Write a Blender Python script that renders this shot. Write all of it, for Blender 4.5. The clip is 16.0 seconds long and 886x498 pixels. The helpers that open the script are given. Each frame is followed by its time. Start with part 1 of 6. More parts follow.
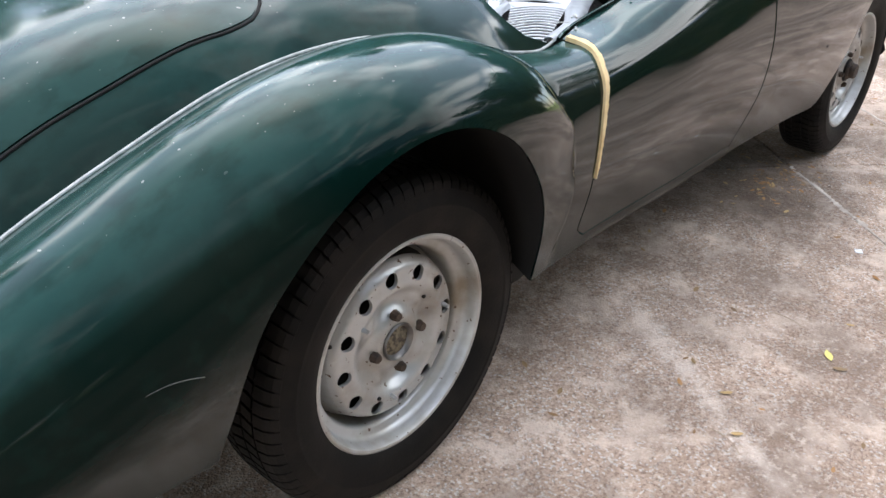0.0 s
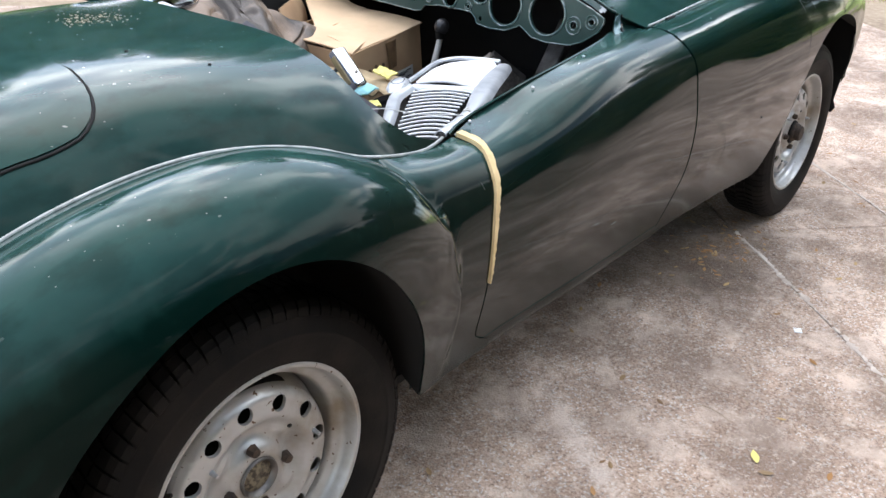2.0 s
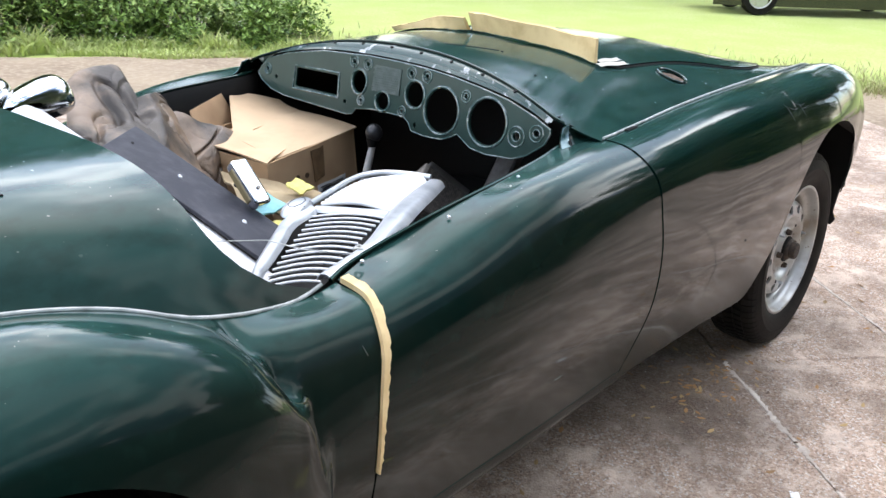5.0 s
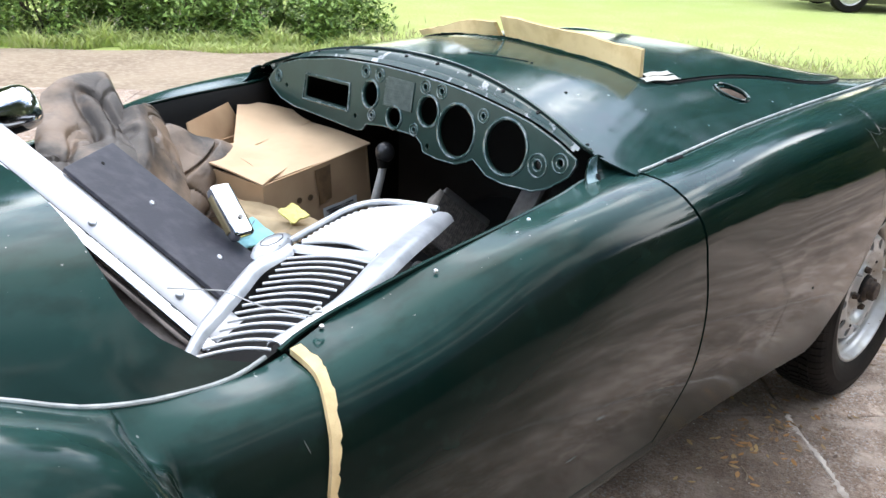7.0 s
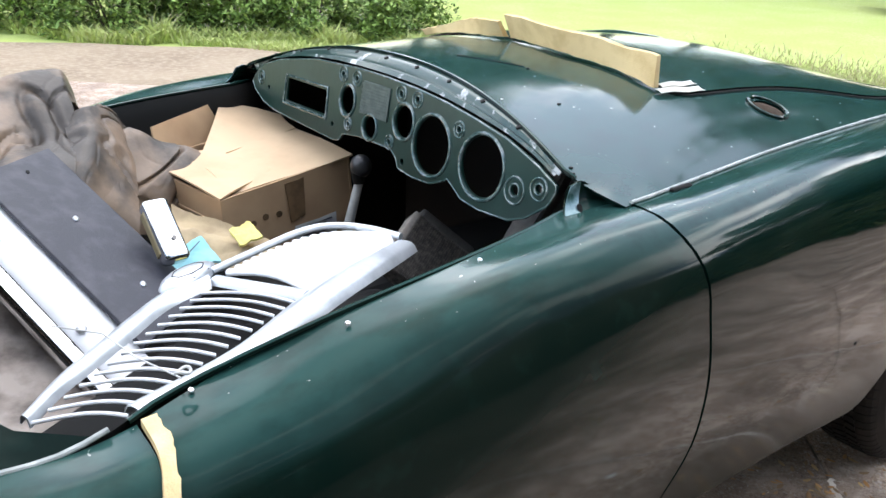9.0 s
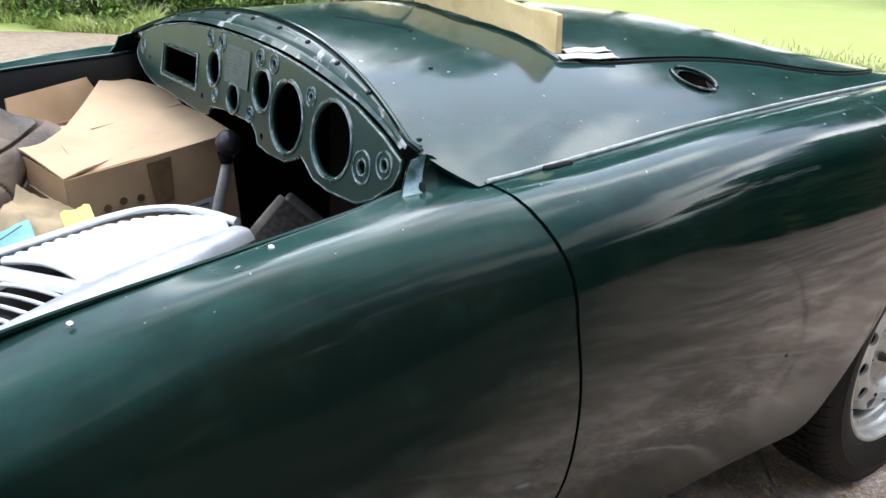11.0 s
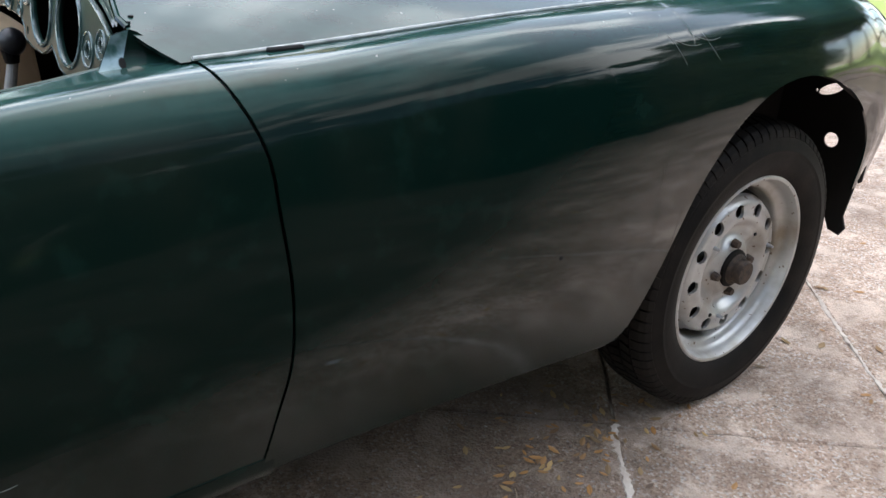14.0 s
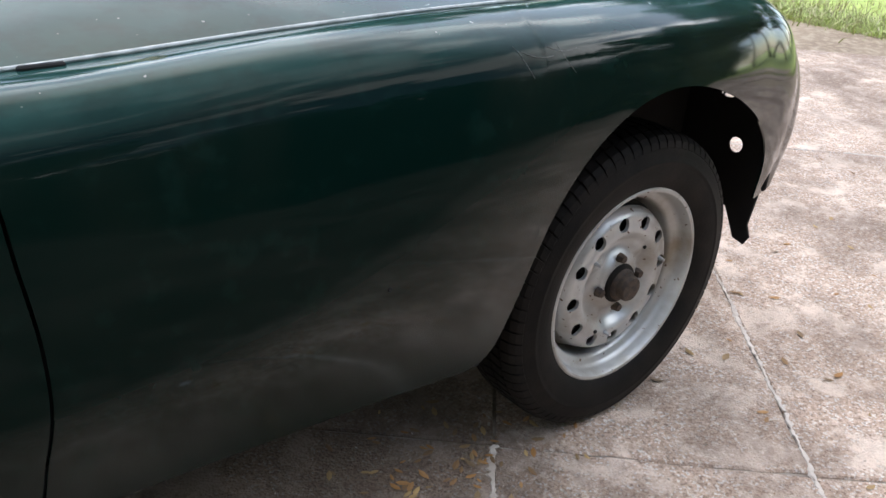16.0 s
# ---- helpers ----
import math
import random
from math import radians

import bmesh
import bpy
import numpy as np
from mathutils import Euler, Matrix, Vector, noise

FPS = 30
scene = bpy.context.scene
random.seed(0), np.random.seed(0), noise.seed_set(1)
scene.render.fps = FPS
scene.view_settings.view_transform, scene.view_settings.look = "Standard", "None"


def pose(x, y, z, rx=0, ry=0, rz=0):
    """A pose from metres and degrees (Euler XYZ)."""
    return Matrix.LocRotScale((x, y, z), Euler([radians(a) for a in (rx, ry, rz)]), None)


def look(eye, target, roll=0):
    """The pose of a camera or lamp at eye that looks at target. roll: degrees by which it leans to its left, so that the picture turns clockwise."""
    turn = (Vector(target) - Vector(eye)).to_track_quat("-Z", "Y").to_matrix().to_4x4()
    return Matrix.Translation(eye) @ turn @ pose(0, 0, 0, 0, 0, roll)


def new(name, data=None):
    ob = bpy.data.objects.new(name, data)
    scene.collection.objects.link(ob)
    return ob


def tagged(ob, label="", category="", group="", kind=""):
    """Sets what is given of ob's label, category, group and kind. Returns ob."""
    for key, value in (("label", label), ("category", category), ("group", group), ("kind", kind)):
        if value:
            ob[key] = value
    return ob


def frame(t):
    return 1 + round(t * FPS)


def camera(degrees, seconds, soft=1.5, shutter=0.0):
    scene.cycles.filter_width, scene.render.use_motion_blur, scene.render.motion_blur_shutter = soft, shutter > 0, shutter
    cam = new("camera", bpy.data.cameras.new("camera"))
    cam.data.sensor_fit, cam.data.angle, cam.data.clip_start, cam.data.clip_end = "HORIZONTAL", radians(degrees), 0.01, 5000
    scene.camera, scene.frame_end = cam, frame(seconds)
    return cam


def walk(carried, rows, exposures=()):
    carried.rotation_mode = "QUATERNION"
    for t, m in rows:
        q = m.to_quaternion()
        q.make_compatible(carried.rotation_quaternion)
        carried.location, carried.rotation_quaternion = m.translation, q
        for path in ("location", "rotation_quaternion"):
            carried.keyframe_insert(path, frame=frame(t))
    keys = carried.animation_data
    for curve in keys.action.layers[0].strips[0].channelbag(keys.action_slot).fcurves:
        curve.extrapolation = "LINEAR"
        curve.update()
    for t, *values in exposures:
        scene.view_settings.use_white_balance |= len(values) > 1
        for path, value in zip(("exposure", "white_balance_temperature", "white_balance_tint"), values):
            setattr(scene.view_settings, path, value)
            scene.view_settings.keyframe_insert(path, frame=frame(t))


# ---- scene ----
cam = camera(55.7, 16.0)
PATH = [
    (0, (-0.889, -1.484, 1.174), (0.453, -0.349, 0.219), 1.7),
    (0.5, (-0.838, -1.494, 1.196), (0.503, -0.365, 0.234), 1.7),
    (1, (-0.772, -1.498, 1.221), (0.571, -0.375, 0.255), 1.7),
    (1.5, (-0.703, -1.51, 1.247), (0.647, -0.386, 0.291), 1.7),
    (2, (-0.618, -1.52, 1.271), (0.755, -0.382, 0.365), 1.6),
    (2.5, (-0.556, -1.537, 1.289), (0.843, -0.378, 0.452), 1.8),
    (3, (-0.496, -1.547, 1.29), (0.92, -0.367, 0.513), 1.9),
    (3.5, (-0.431, -1.544, 1.277), (0.991, -0.352, 0.531), 1.8),
    (4, (-0.345, -1.507, 1.249), (1.08, -0.311, 0.514), 2.0),
    (6.3, (-0.041, -1.373, 1.247), (1.312, -0.1, 0.506), 1.9),
    (6.5, (-0.008, -1.368, 1.255), (1.326, -0.081, 0.503), 2.0),
    (7, (0.066, -1.34, 1.25), (1.362, -0.012, 0.503), 1.9),
    (7.5, (0.14, -1.319, 1.259), (1.392, 0.043, 0.501), 2.1),
    (8, (0.203, -1.306, 1.247), (1.416, 0.093, 0.491), 2.2),
    (8.2, (0.227, -1.304, 1.24), (1.429, 0.106, 0.488), 2.2),
    (10.3, (0.58, -1.267, 1.183), (1.721, 0.193, 0.432), 2.2),
    (10.5, (0.607, -1.271, 1.171), (1.746, 0.192, 0.421), 2.3),
    (11, (0.66, -1.288, 1.14), (1.795, 0.177, 0.387), 2.3),
    (11.5, (0.696, -1.309, 1.112), (1.834, 0.152, 0.357), 2.3),
    (12, (0.741, -1.34, 1.085), (1.883, 0.116, 0.327), 2.5),
    (12.5, (0.781, -1.372, 1.067), (1.927, 0.075, 0.297), 2.6),
    (13, (0.826, -1.411, 1.054), (1.973, 0.024, 0.263), 2.7),
    (13.5, (0.866, -1.449, 1.054), (2.011, -0.028, 0.236), 3.0),
    (14, (0.904, -1.488, 1.065), (2.051, -0.082, 0.223), 3.3),
    (14.5, (0.946, -1.518, 1.083), (2.093, -0.121, 0.226), 3.5),
    (15, (1.005, -1.538, 1.091), (2.153, -0.151, 0.219), 3.7),
    (15.5, (1.071, -1.543, 1.097), (2.219, -0.165, 0.212), 3.8),
    (16, (1.153, -1.525, 1.108), (2.318, -0.17, 0.208), 4.5),
]
EXPOSURE = 1.17
walk(cam, [(t, look(eye, target, roll)) for t, eye, target, roll in PATH], [(0, EXPOSURE + 0.05, 6950, 10), (4, EXPOSURE + 0.05, 6950, 10), (7.5, EXPOSURE + 0.12, 6950, 9), (12, EXPOSURE + 0.04, 6960, 9), (14, EXPOSURE - 0.08, 6900, 9), (16, EXPOSURE - 0.18, 6850, 9.5)])

# ---- world, sun, exposure ----
SUN_EL, SUN_AZ = 68.0, 38.0
world = bpy.data.worlds.new("world")
scene.world = world
world.use_nodes = True
wn, wl = world.node_tree.nodes, world.node_tree.links
wn.clear()
w_out, w_bg = wn.new("ShaderNodeOutputWorld"), wn.new("ShaderNodeBackground")
w_sky = wn.new("ShaderNodeTexSky")
w_sky.sky_type, w_sky.sun_disc = "NISHITA", False
w_sky.sun_elevation, w_sky.sun_rotation = radians(SUN_EL), radians(SUN_AZ)
w_tc, w_map, w_noise, w_ramp, w_mix = (wn.new("ShaderNode" + k) for k in ("TexCoord", "Mapping", "TexNoise", "ValToRGB", "MixRGB"))
w_map.inputs["Scale"].default_value = (1.0, 1.0, 2.4)
w_map.inputs["Rotation"].default_value = (0.0, 0.0, math.pi)
w_noise.inputs["Scale"].default_value, w_noise.inputs["Detail"].default_value = 3.2, 10.0
w_noise.inputs["Roughness"].default_value = 0.62
w_ramp.color_ramp.elements[0].position, w_ramp.color_ramp.elements[1].position = 0.50, 0.60
# the clouds across the sky from the sun are lit full in the face
SUN_DIR = Vector((math.sin(radians(SUN_AZ)) * math.cos(radians(SUN_EL)), math.cos(radians(SUN_AZ)) * math.cos(radians(SUN_EL)), math.sin(radians(SUN_EL))))
w_dot, w_glow, w_cloud = (wn.new("ShaderNode" + k) for k in ("VectorMath", "ValToRGB", "MixRGB"))
w_dot.operation, w_dot.inputs[1].default_value = "DOT_PRODUCT", SUN_DIR
w_glow.color_ramp.interpolation = "B_SPLINE"
w_glow.color_ramp.elements[0].position, w_glow.color_ramp.elements[1].position = 0.45, 1.0
w_cloud.inputs["Color1"].default_value, w_cloud.inputs["Color2"].default_value = (15.0, 15.8, 17.0, 1), (8.0, 9.0, 10.8, 1)
wl.new(w_tc.outputs["Generated"], w_dot.inputs[0])
wl.new(w_dot.outputs["Value"], w_glow.inputs["Fac"])
wl.new(w_glow.outputs["Color"], w_cloud.inputs["Fac"])
wl.new(w_cloud.outputs["Color"], w_mix.inputs["Color2"])
w_bg.inputs["Strength"].default_value = 0.21
wl.new(w_tc.outputs["Generated"], w_map.inputs["Vector"])
wl.new(w_map.outputs["Vector"], w_noise.inputs["Vector"])
wl.new(w_noise.outputs["Fac"], w_ramp.inputs["Fac"])
wl.new(w_ramp.outputs["Color"], w_mix.inputs["Fac"])
wl.new(w_sky.outputs["Color"], w_mix.inputs["Color1"])
wl.new(w_mix.outputs["Color"], w_bg.inputs["Color"])
wl.new(w_bg.outputs["Background"], w_out.inputs["Surface"])
sun = new("sun", bpy.data.lights.new("sun", "SUN"))
sun.data.energy, sun.data.angle, sun.data.color = 0.7, radians(110), (1.0, 0.96, 0.90)
sun.matrix_world = look((0, 0, 20), Vector((0, 0, 20)) - SUN_DIR)


# ---- materials ----
def nodes_of(name):
    m = bpy.data.materials.new(name)
    m.use_nodes = True
    nt = m.node_tree
    return m, nt, nt.nodes["Principled BSDF"]


def node(nt, kind, **inputs):
    n = nt.nodes.new("ShaderNode" + kind)
    for k, v in inputs.items():
        n.inputs[k].default_value = v
    return n


def noise_mask(nt, scale, lo, hi, detail=4.0, space="Object", rough=0.55, stretch=None):
    tc = node(nt, "TexCoord")
    src = tc.outputs[space]
    if stretch:
        mp = node(nt, "Mapping")
        mp.inputs["Scale"].default_value = stretch
        nt.links.new(src, mp.inputs["Vector"])
        src = mp.outputs["Vector"]
    n = node(nt, "TexNoise", Scale=scale, Detail=detail, Roughness=rough)
    nt.links.new(src, n.inputs["Vector"])
    r = node(nt, "MapRange")
    r.inputs["From Min"].default_value, r.inputs["From Max"].default_value = lo, hi
    nt.links.new(n.outputs["Fac"], r.inputs["Value"])
    return r.outputs["Result"], n.outputs["Fac"]


def mix_col(nt, fac, a, b):
    m = node(nt, "MixRGB")
    for sock, v in (("Fac", fac), ("Color1", a), ("Color2", b)):
        if isinstance(v, (tuple, float, int)):
            m.inputs[sock].default_value = (*v, 1) if isinstance(v, tuple) else v
        else:
            nt.links.new(v, m.inputs[sock])
    return m.outputs["Color"]


def bump_on(nt, bsdf, height, strength, dist=0.002):
    b = node(nt, "Bump", Strength=strength, Distance=dist)
    nt.links.new(height, b.inputs["Height"])
    nt.links.new(b.outputs["Normal"], bsdf.inputs["Normal"])
    return b


def simple(name, col, rough=0.5, metal=0.0, col2=None, scale=30.0, lo=0.4, hi=0.7, bump=0.0, bscale=None, coat=0.0, rough2=None, detail=4.0):
    """A surface of two tones mixed by noise, with fine relief."""
    m, nt, b = nodes_of(name)
    b.inputs["Base Color"].default_value = (*col, 1)
    b.inputs["Roughness"].default_value, b.inputs["Metallic"].default_value = rough, metal
    b.inputs["Coat Weight"].default_value = coat
    mask, raw = noise_mask(nt, scale, lo, hi, detail)
    if col2:
        nt.links.new(mix_col(nt, mask, col, col2), b.inputs["Base Color"])
    if rough2 is not None:
        r = node(nt, "MapRange")
        r.inputs["To Min"].default_value, r.inputs["To Max"].default_value = rough, rough2
        nt.links.new(mask, r.inputs["Value"])
        nt.links.new(r.outputs["Result"], b.inputs["Roughness"])
    if bump:
        _, h = noise_mask(nt, bscale or scale * 6, 0, 1, 5.0)
        bump_on(nt, b, h, bump)
    return m


def car_paint(name="green_paint", film=0.036, chalk_light=0.44, gloss=(0.045, 0.12), specks=0.0):
    """Old dark green gloss, tops paled for chalk and sky light: faint dents, dust film, water spots and bird-lime
    specks.
    """
    m, nt, b = nodes_of(name)
    L = nt.links
    dust, _ = noise_mask(nt, 3.2, 0.36, 0.74, 8.0)
    spots, _ = noise_mask(nt, 22.0, 0.56, 0.66, 3.0)
    blot, _ = noise_mask(nt, 13.0, 0.38, 0.54, 4.0, stretch=(1.0, 1.6, 1.0))
    speck, _ = noise_mask(nt, 150.0, 0.800 - specks, 0.820 - specks, 1.0)
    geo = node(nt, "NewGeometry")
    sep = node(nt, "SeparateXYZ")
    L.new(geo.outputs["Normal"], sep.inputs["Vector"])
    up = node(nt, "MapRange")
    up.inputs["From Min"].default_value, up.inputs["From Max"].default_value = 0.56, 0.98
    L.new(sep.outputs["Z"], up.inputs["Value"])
    col = mix_col(nt, spots, (0.0014, 0.0088, 0.0071), (0.0026, 0.0132, 0.0107))
    d1 = node(nt, "Math")
    d1.operation = "MULTIPLY"
    L.new(dust, d1.inputs[0])
    # dust film strengthened on tilted-up sides, lifting a reflected band through the colour
    film_lift = node(nt, "MapRange")
    film_lift.inputs["From Min"].default_value, film_lift.inputs["From Max"].default_value = -0.08, 0.40
    film_lift.inputs["To Min"].default_value, film_lift.inputs["To Max"].default_value = film * 0.12, film
    L.new(sep.outputs["Z"], film_lift.inputs["Value"])
    L.new(film_lift.outputs["Result"], d1.inputs[1])
    col = mix_col(nt, d1.outputs[0], col, (0.30, 0.24, 0.17))
    # pale teal on up-facing panels: chalk film plus sky light put into the colour
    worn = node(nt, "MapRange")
    worn.inputs["To Min"].default_value, worn.inputs["To Max"].default_value = chalk_light * 0.66, chalk_light * 1.04
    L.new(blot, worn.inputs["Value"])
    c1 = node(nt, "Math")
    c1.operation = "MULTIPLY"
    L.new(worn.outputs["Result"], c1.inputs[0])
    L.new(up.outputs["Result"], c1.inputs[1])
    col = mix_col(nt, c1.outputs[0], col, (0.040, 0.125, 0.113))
    drop, _ = noise_mask(nt, 80.0, 0.785 - specks, 0.795 - specks, 1.0)
    both = node(nt, "Math")
    both.operation = "MAXIMUM"
    L.new(speck, both.inputs[0])
    L.new(drop, both.inputs[1])
    s1 = node(nt, "Math")
    s1.operation = "MULTIPLY"
    L.new(both.outputs[0], s1.inputs[0])
    flat = node(nt, "MapRange")
    flat.inputs["From Min"].default_value, flat.inputs["From Max"].default_value = 0.82, 0.95
    L.new(sep.outputs["Z"], flat.inputs["Value"])
    L.new(flat.outputs["Result"], s1.inputs[1])
    col = mix_col(nt, s1.outputs[0], col, (0.30, 0.32, 0.30))
    L.new(col, b.inputs["Base Color"])
    rr = node(nt, "MapRange")
    rr.inputs["To Min"].default_value, rr.inputs["To Max"].default_value = gloss
    L.new(dust, rr.inputs["Value"])
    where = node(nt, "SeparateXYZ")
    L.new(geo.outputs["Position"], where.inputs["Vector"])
    # low on the panels: rougher grime, and shade taken out of the gloss
    grime_shade = node(nt, "MapRange")
    grime_shade.inputs["From Min"].default_value, grime_shade.inputs["From Max"].default_value = 0.48, 0.29
    grime_shade.inputs["To Max"].default_value = 0.17
    L.new(where.outputs["Z"], grime_shade.inputs["Value"])
    dull = node(nt, "Math")
    dull.operation = "ADD"
    L.new(rr.outputs["Result"], dull.inputs[0])
    L.new(grime_shade.outputs["Result"], dull.inputs[1])
    matt = node(nt, "Math")
    matt.operation = "MULTIPLY_ADD"
    L.new(c1.outputs[0], matt.inputs[0])
    matt.inputs[1].default_value = 0.11
    L.new(dull.outputs[0], matt.inputs[2])
    L.new(matt.outputs[0], b.inputs["Roughness"])
    b.inputs["Coat Weight"].default_value = 0.0
    b.inputs["IOR"].default_value = 1.45
    # face-on gloss is cut to stand in for a dark reflection; it rises at shallow angles
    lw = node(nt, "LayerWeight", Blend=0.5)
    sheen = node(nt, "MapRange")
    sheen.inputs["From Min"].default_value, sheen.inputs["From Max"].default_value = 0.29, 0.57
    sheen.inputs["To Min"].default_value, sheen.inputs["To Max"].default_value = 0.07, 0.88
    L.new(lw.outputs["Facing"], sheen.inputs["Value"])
    # chalk takes the gloss off; low panels lose more, in place of shaded reflections
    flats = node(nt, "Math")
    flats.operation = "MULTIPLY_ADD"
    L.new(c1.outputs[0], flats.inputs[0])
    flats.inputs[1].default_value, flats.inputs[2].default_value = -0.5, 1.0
    low_shade = node(nt, "Math")
    low_shade.operation = "MULTIPLY_ADD"
    L.new(grime_shade.outputs["Result"], low_shade.inputs[0])
    low_shade.inputs[1].default_value = -4.4
    L.new(flats.outputs[0], low_shade.inputs[2])
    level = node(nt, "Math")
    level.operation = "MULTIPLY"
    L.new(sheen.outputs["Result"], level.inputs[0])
    L.new(low_shade.outputs[0], level.inputs[1])
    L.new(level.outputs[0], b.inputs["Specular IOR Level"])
    _, big = noise_mask(nt, 5.0, 0, 1, 2.0)
    bp = bump_on(nt, b, big, 0.15, 0.01)
    L.new(bp.outputs["Normal"], b.inputs["Coat Normal"])
    return m


def wheel_paint():
    """Silver wheel enamel with a tan dirt film, rust flecks and scuffs."""
    m = simple("silver_wheel_paint", (0.47, 0.475, 0.465), 0.36, 0.45, (0.30, 0.255, 0.195), 8.0, 0.46, 0.72, 0.15, 70, rough2=0.65, detail=9.0)
    nt = m.node_tree
    b = nt.nodes["Principled BSDF"]
    fleck, _ = noise_mask(nt, 75.0, 0.685, 0.72, 2.0)
    old = b.inputs["Base Color"].links[0].from_socket
    nt.links.new(mix_col(nt, fleck, old, (0.10, 0.055, 0.03)), b.inputs["Base Color"])
    return m


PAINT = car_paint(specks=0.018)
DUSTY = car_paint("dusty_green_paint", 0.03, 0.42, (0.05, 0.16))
DASH = simple("dash_green_paint", (0.006, 0.026, 0.021), 0.30, 0, (0.011, 0.038, 0.032), 9.0, 0.45, 0.75, 0.15, 60)
DASH.node_tree.nodes["Principled BSDF"].inputs["Specular IOR Level"].default_value = 0.28
BLACK = simple("inner_black", (0.003, 0.003, 0.003), 0.8, 0, (0.006, 0.0055, 0.005), 12.0)
GAP = simple("shut_gap_black", (0.004, 0.004, 0.004), 0.9)
RUBBER = simple("tyre_rubber", (0.0060, 0.0055, 0.0050), 0.66, 0, (0.020, 0.0158, 0.0128), 11.0, 0.45, 0.78, 0.3, 220, detail=9.0)
RUBBER.node_tree.nodes["Principled BSDF"].inputs["Specular IOR Level"].default_value = 0.16
PIPING = simple("grey_beading", (0.48, 0.50, 0.49), 0.5, 0, (0.26, 0.28, 0.27), 40.0)
SILVER = wheel_paint()
RUST = simple("rusty_iron", (0.034, 0.025, 0.020), 0.75, 0.2, (0.095, 0.062, 0.042), 60.0, bump=0.5)
CHROME = simple("chrome", (0.72, 0.73, 0.74), 0.07, 1.0, (0.45, 0.45, 0.45), 14.0, 0.5, 0.8, rough2=0.28)
DULL_CHROME = simple("dull_plated_metal", (0.62, 0.64, 0.66), 0.28, 0.85, (0.42, 0.43, 0.44), 22.0, 0.45, 0.7, 0.1, 120, rough2=0.5)
WHITE = simple("white_metal_paint", (0.80, 0.81, 0.82), 0.38, 0.0, (0.64, 0.65, 0.66), 10.0, 0.55, 0.85, 0.05)
CARD = simple("cardboard", (0.50, 0.33, 0.19), 0.85, 0, (0.40, 0.25, 0.14), 7.0, 0.42, 0.7, 0.12, 90)
CARD_IN = simple("cardboard_pale", (0.68, 0.49, 0.31), 0.85, 0, (0.56, 0.385, 0.235), 6.0, 0.45, 0.7, 0.12, 90)
PAPER = simple("paper_label", (0.62, 0.62, 0.60), 0.7)
INK = simple("ink", (0.05, 0.05, 0.06), 0.7)
FOAM = simple("yellow_foam", (0.80, 0.61, 0.33), 0.92, 0, (0.66, 0.47, 0.23), 25.0, 0.42, 0.7, 0.5, 400)
TAPE = simple("masking_tape", (0.62, 0.60, 0.54), 0.8, 0, (0.5, 0.48, 0.42), 30.0, bump=0.3)
VINYL = simple("aged_hood_cloth", (0.055, 0.044, 0.035), 0.46, 0, (0.25, 0.178, 0.125), 6.5, 0.42, 0.58, 0.5, 90, detail=10.0)
PITTED = simple("pitted_brass_plate", (0.22, 0.19, 0.13), 0.55, 0.4, (0.05, 0.04, 0.03), 90.0, 0.42, 0.58, 0.6, 200)


def lit_ridges(m, col, lo=0.52, hi=0.62):
    """Mixes a paler tone into raised folds, putting lit crests into the colour."""
    nt = m.node_tree
    b = nt.nodes["Principled BSDF"]
    geo = node(nt, "NewGeometry")
    r = node(nt, "MapRange")
    r.inputs["From Min"].default_value, r.inputs["From Max"].default_value, r.inputs["To Max"].default_value = lo, hi, 0.4
    nt.links.new(geo.outputs["Pointiness"], r.inputs["Value"])
    old = b.inputs["Base Color"].links[0].from_socket
    nt.links.new(mix_col(nt, r.outputs["Result"], old, col), b.inputs["Base Color"])


BOARD = simple("black_leathercloth", (0.022, 0.024, 0.036), 0.5, 0, (0.05, 0.05, 0.065), 30.0, 0.45, 0.7, 0.2, 200)
STEEL = simple("worn_steel", (0.20, 0.19, 0.18), 0.42, 0.8, (0.11, 0.10, 0.09), 30.0, bump=0.2)
MESHGREY = simple("perforated_speaker_grey", (0.045, 0.066, 0.061), 0.5, 0.2, (0.075, 0.098, 0.093), 60)
CORE = simple("radiator_core", (0.06, 0.054, 0.05), 0.7, 0.3, (0.17, 0.15, 0.13), 90.0, bump=0.6)
PALE = simple("pale_plated_metal", (0.62, 0.65, 0.68), 0.30, 0.5, (0.40, 0.43, 0.46), 14.0, 0.5, 0.75, 0.05)
# pale tone stands in for sky reflected on the bracket's green paint
BRACKET_SKY = simple("sky_paled_green", (0.15, 0.225, 0.245), 0.22, 0.35, (0.03, 0.085, 0.078), 26.0, 0.46, 0.60)

lit_ridges(VINYL, (0.28, 0.22, 0.165), 0.53, 0.66)


# ---- mesh helpers ----
def mesh_ob(name, verts, faces, mat, parent=None, label="", smooth=True):
    me = bpy.data.meshes.new(name)
    me.from_pydata([tuple(map(float, v)) for v in verts], [], faces)
    me.materials.append(mat)
    if smooth:
        me.polygons.foreach_set("use_smooth", [True] * len(me.polygons))
    me.update()
    if smooth:
        me.set_sharp_from_angle(angle=radians(40))
    ob = new(name, me)
    ob.parent = parent
    if label:
        ob["label"] = label
    return ob


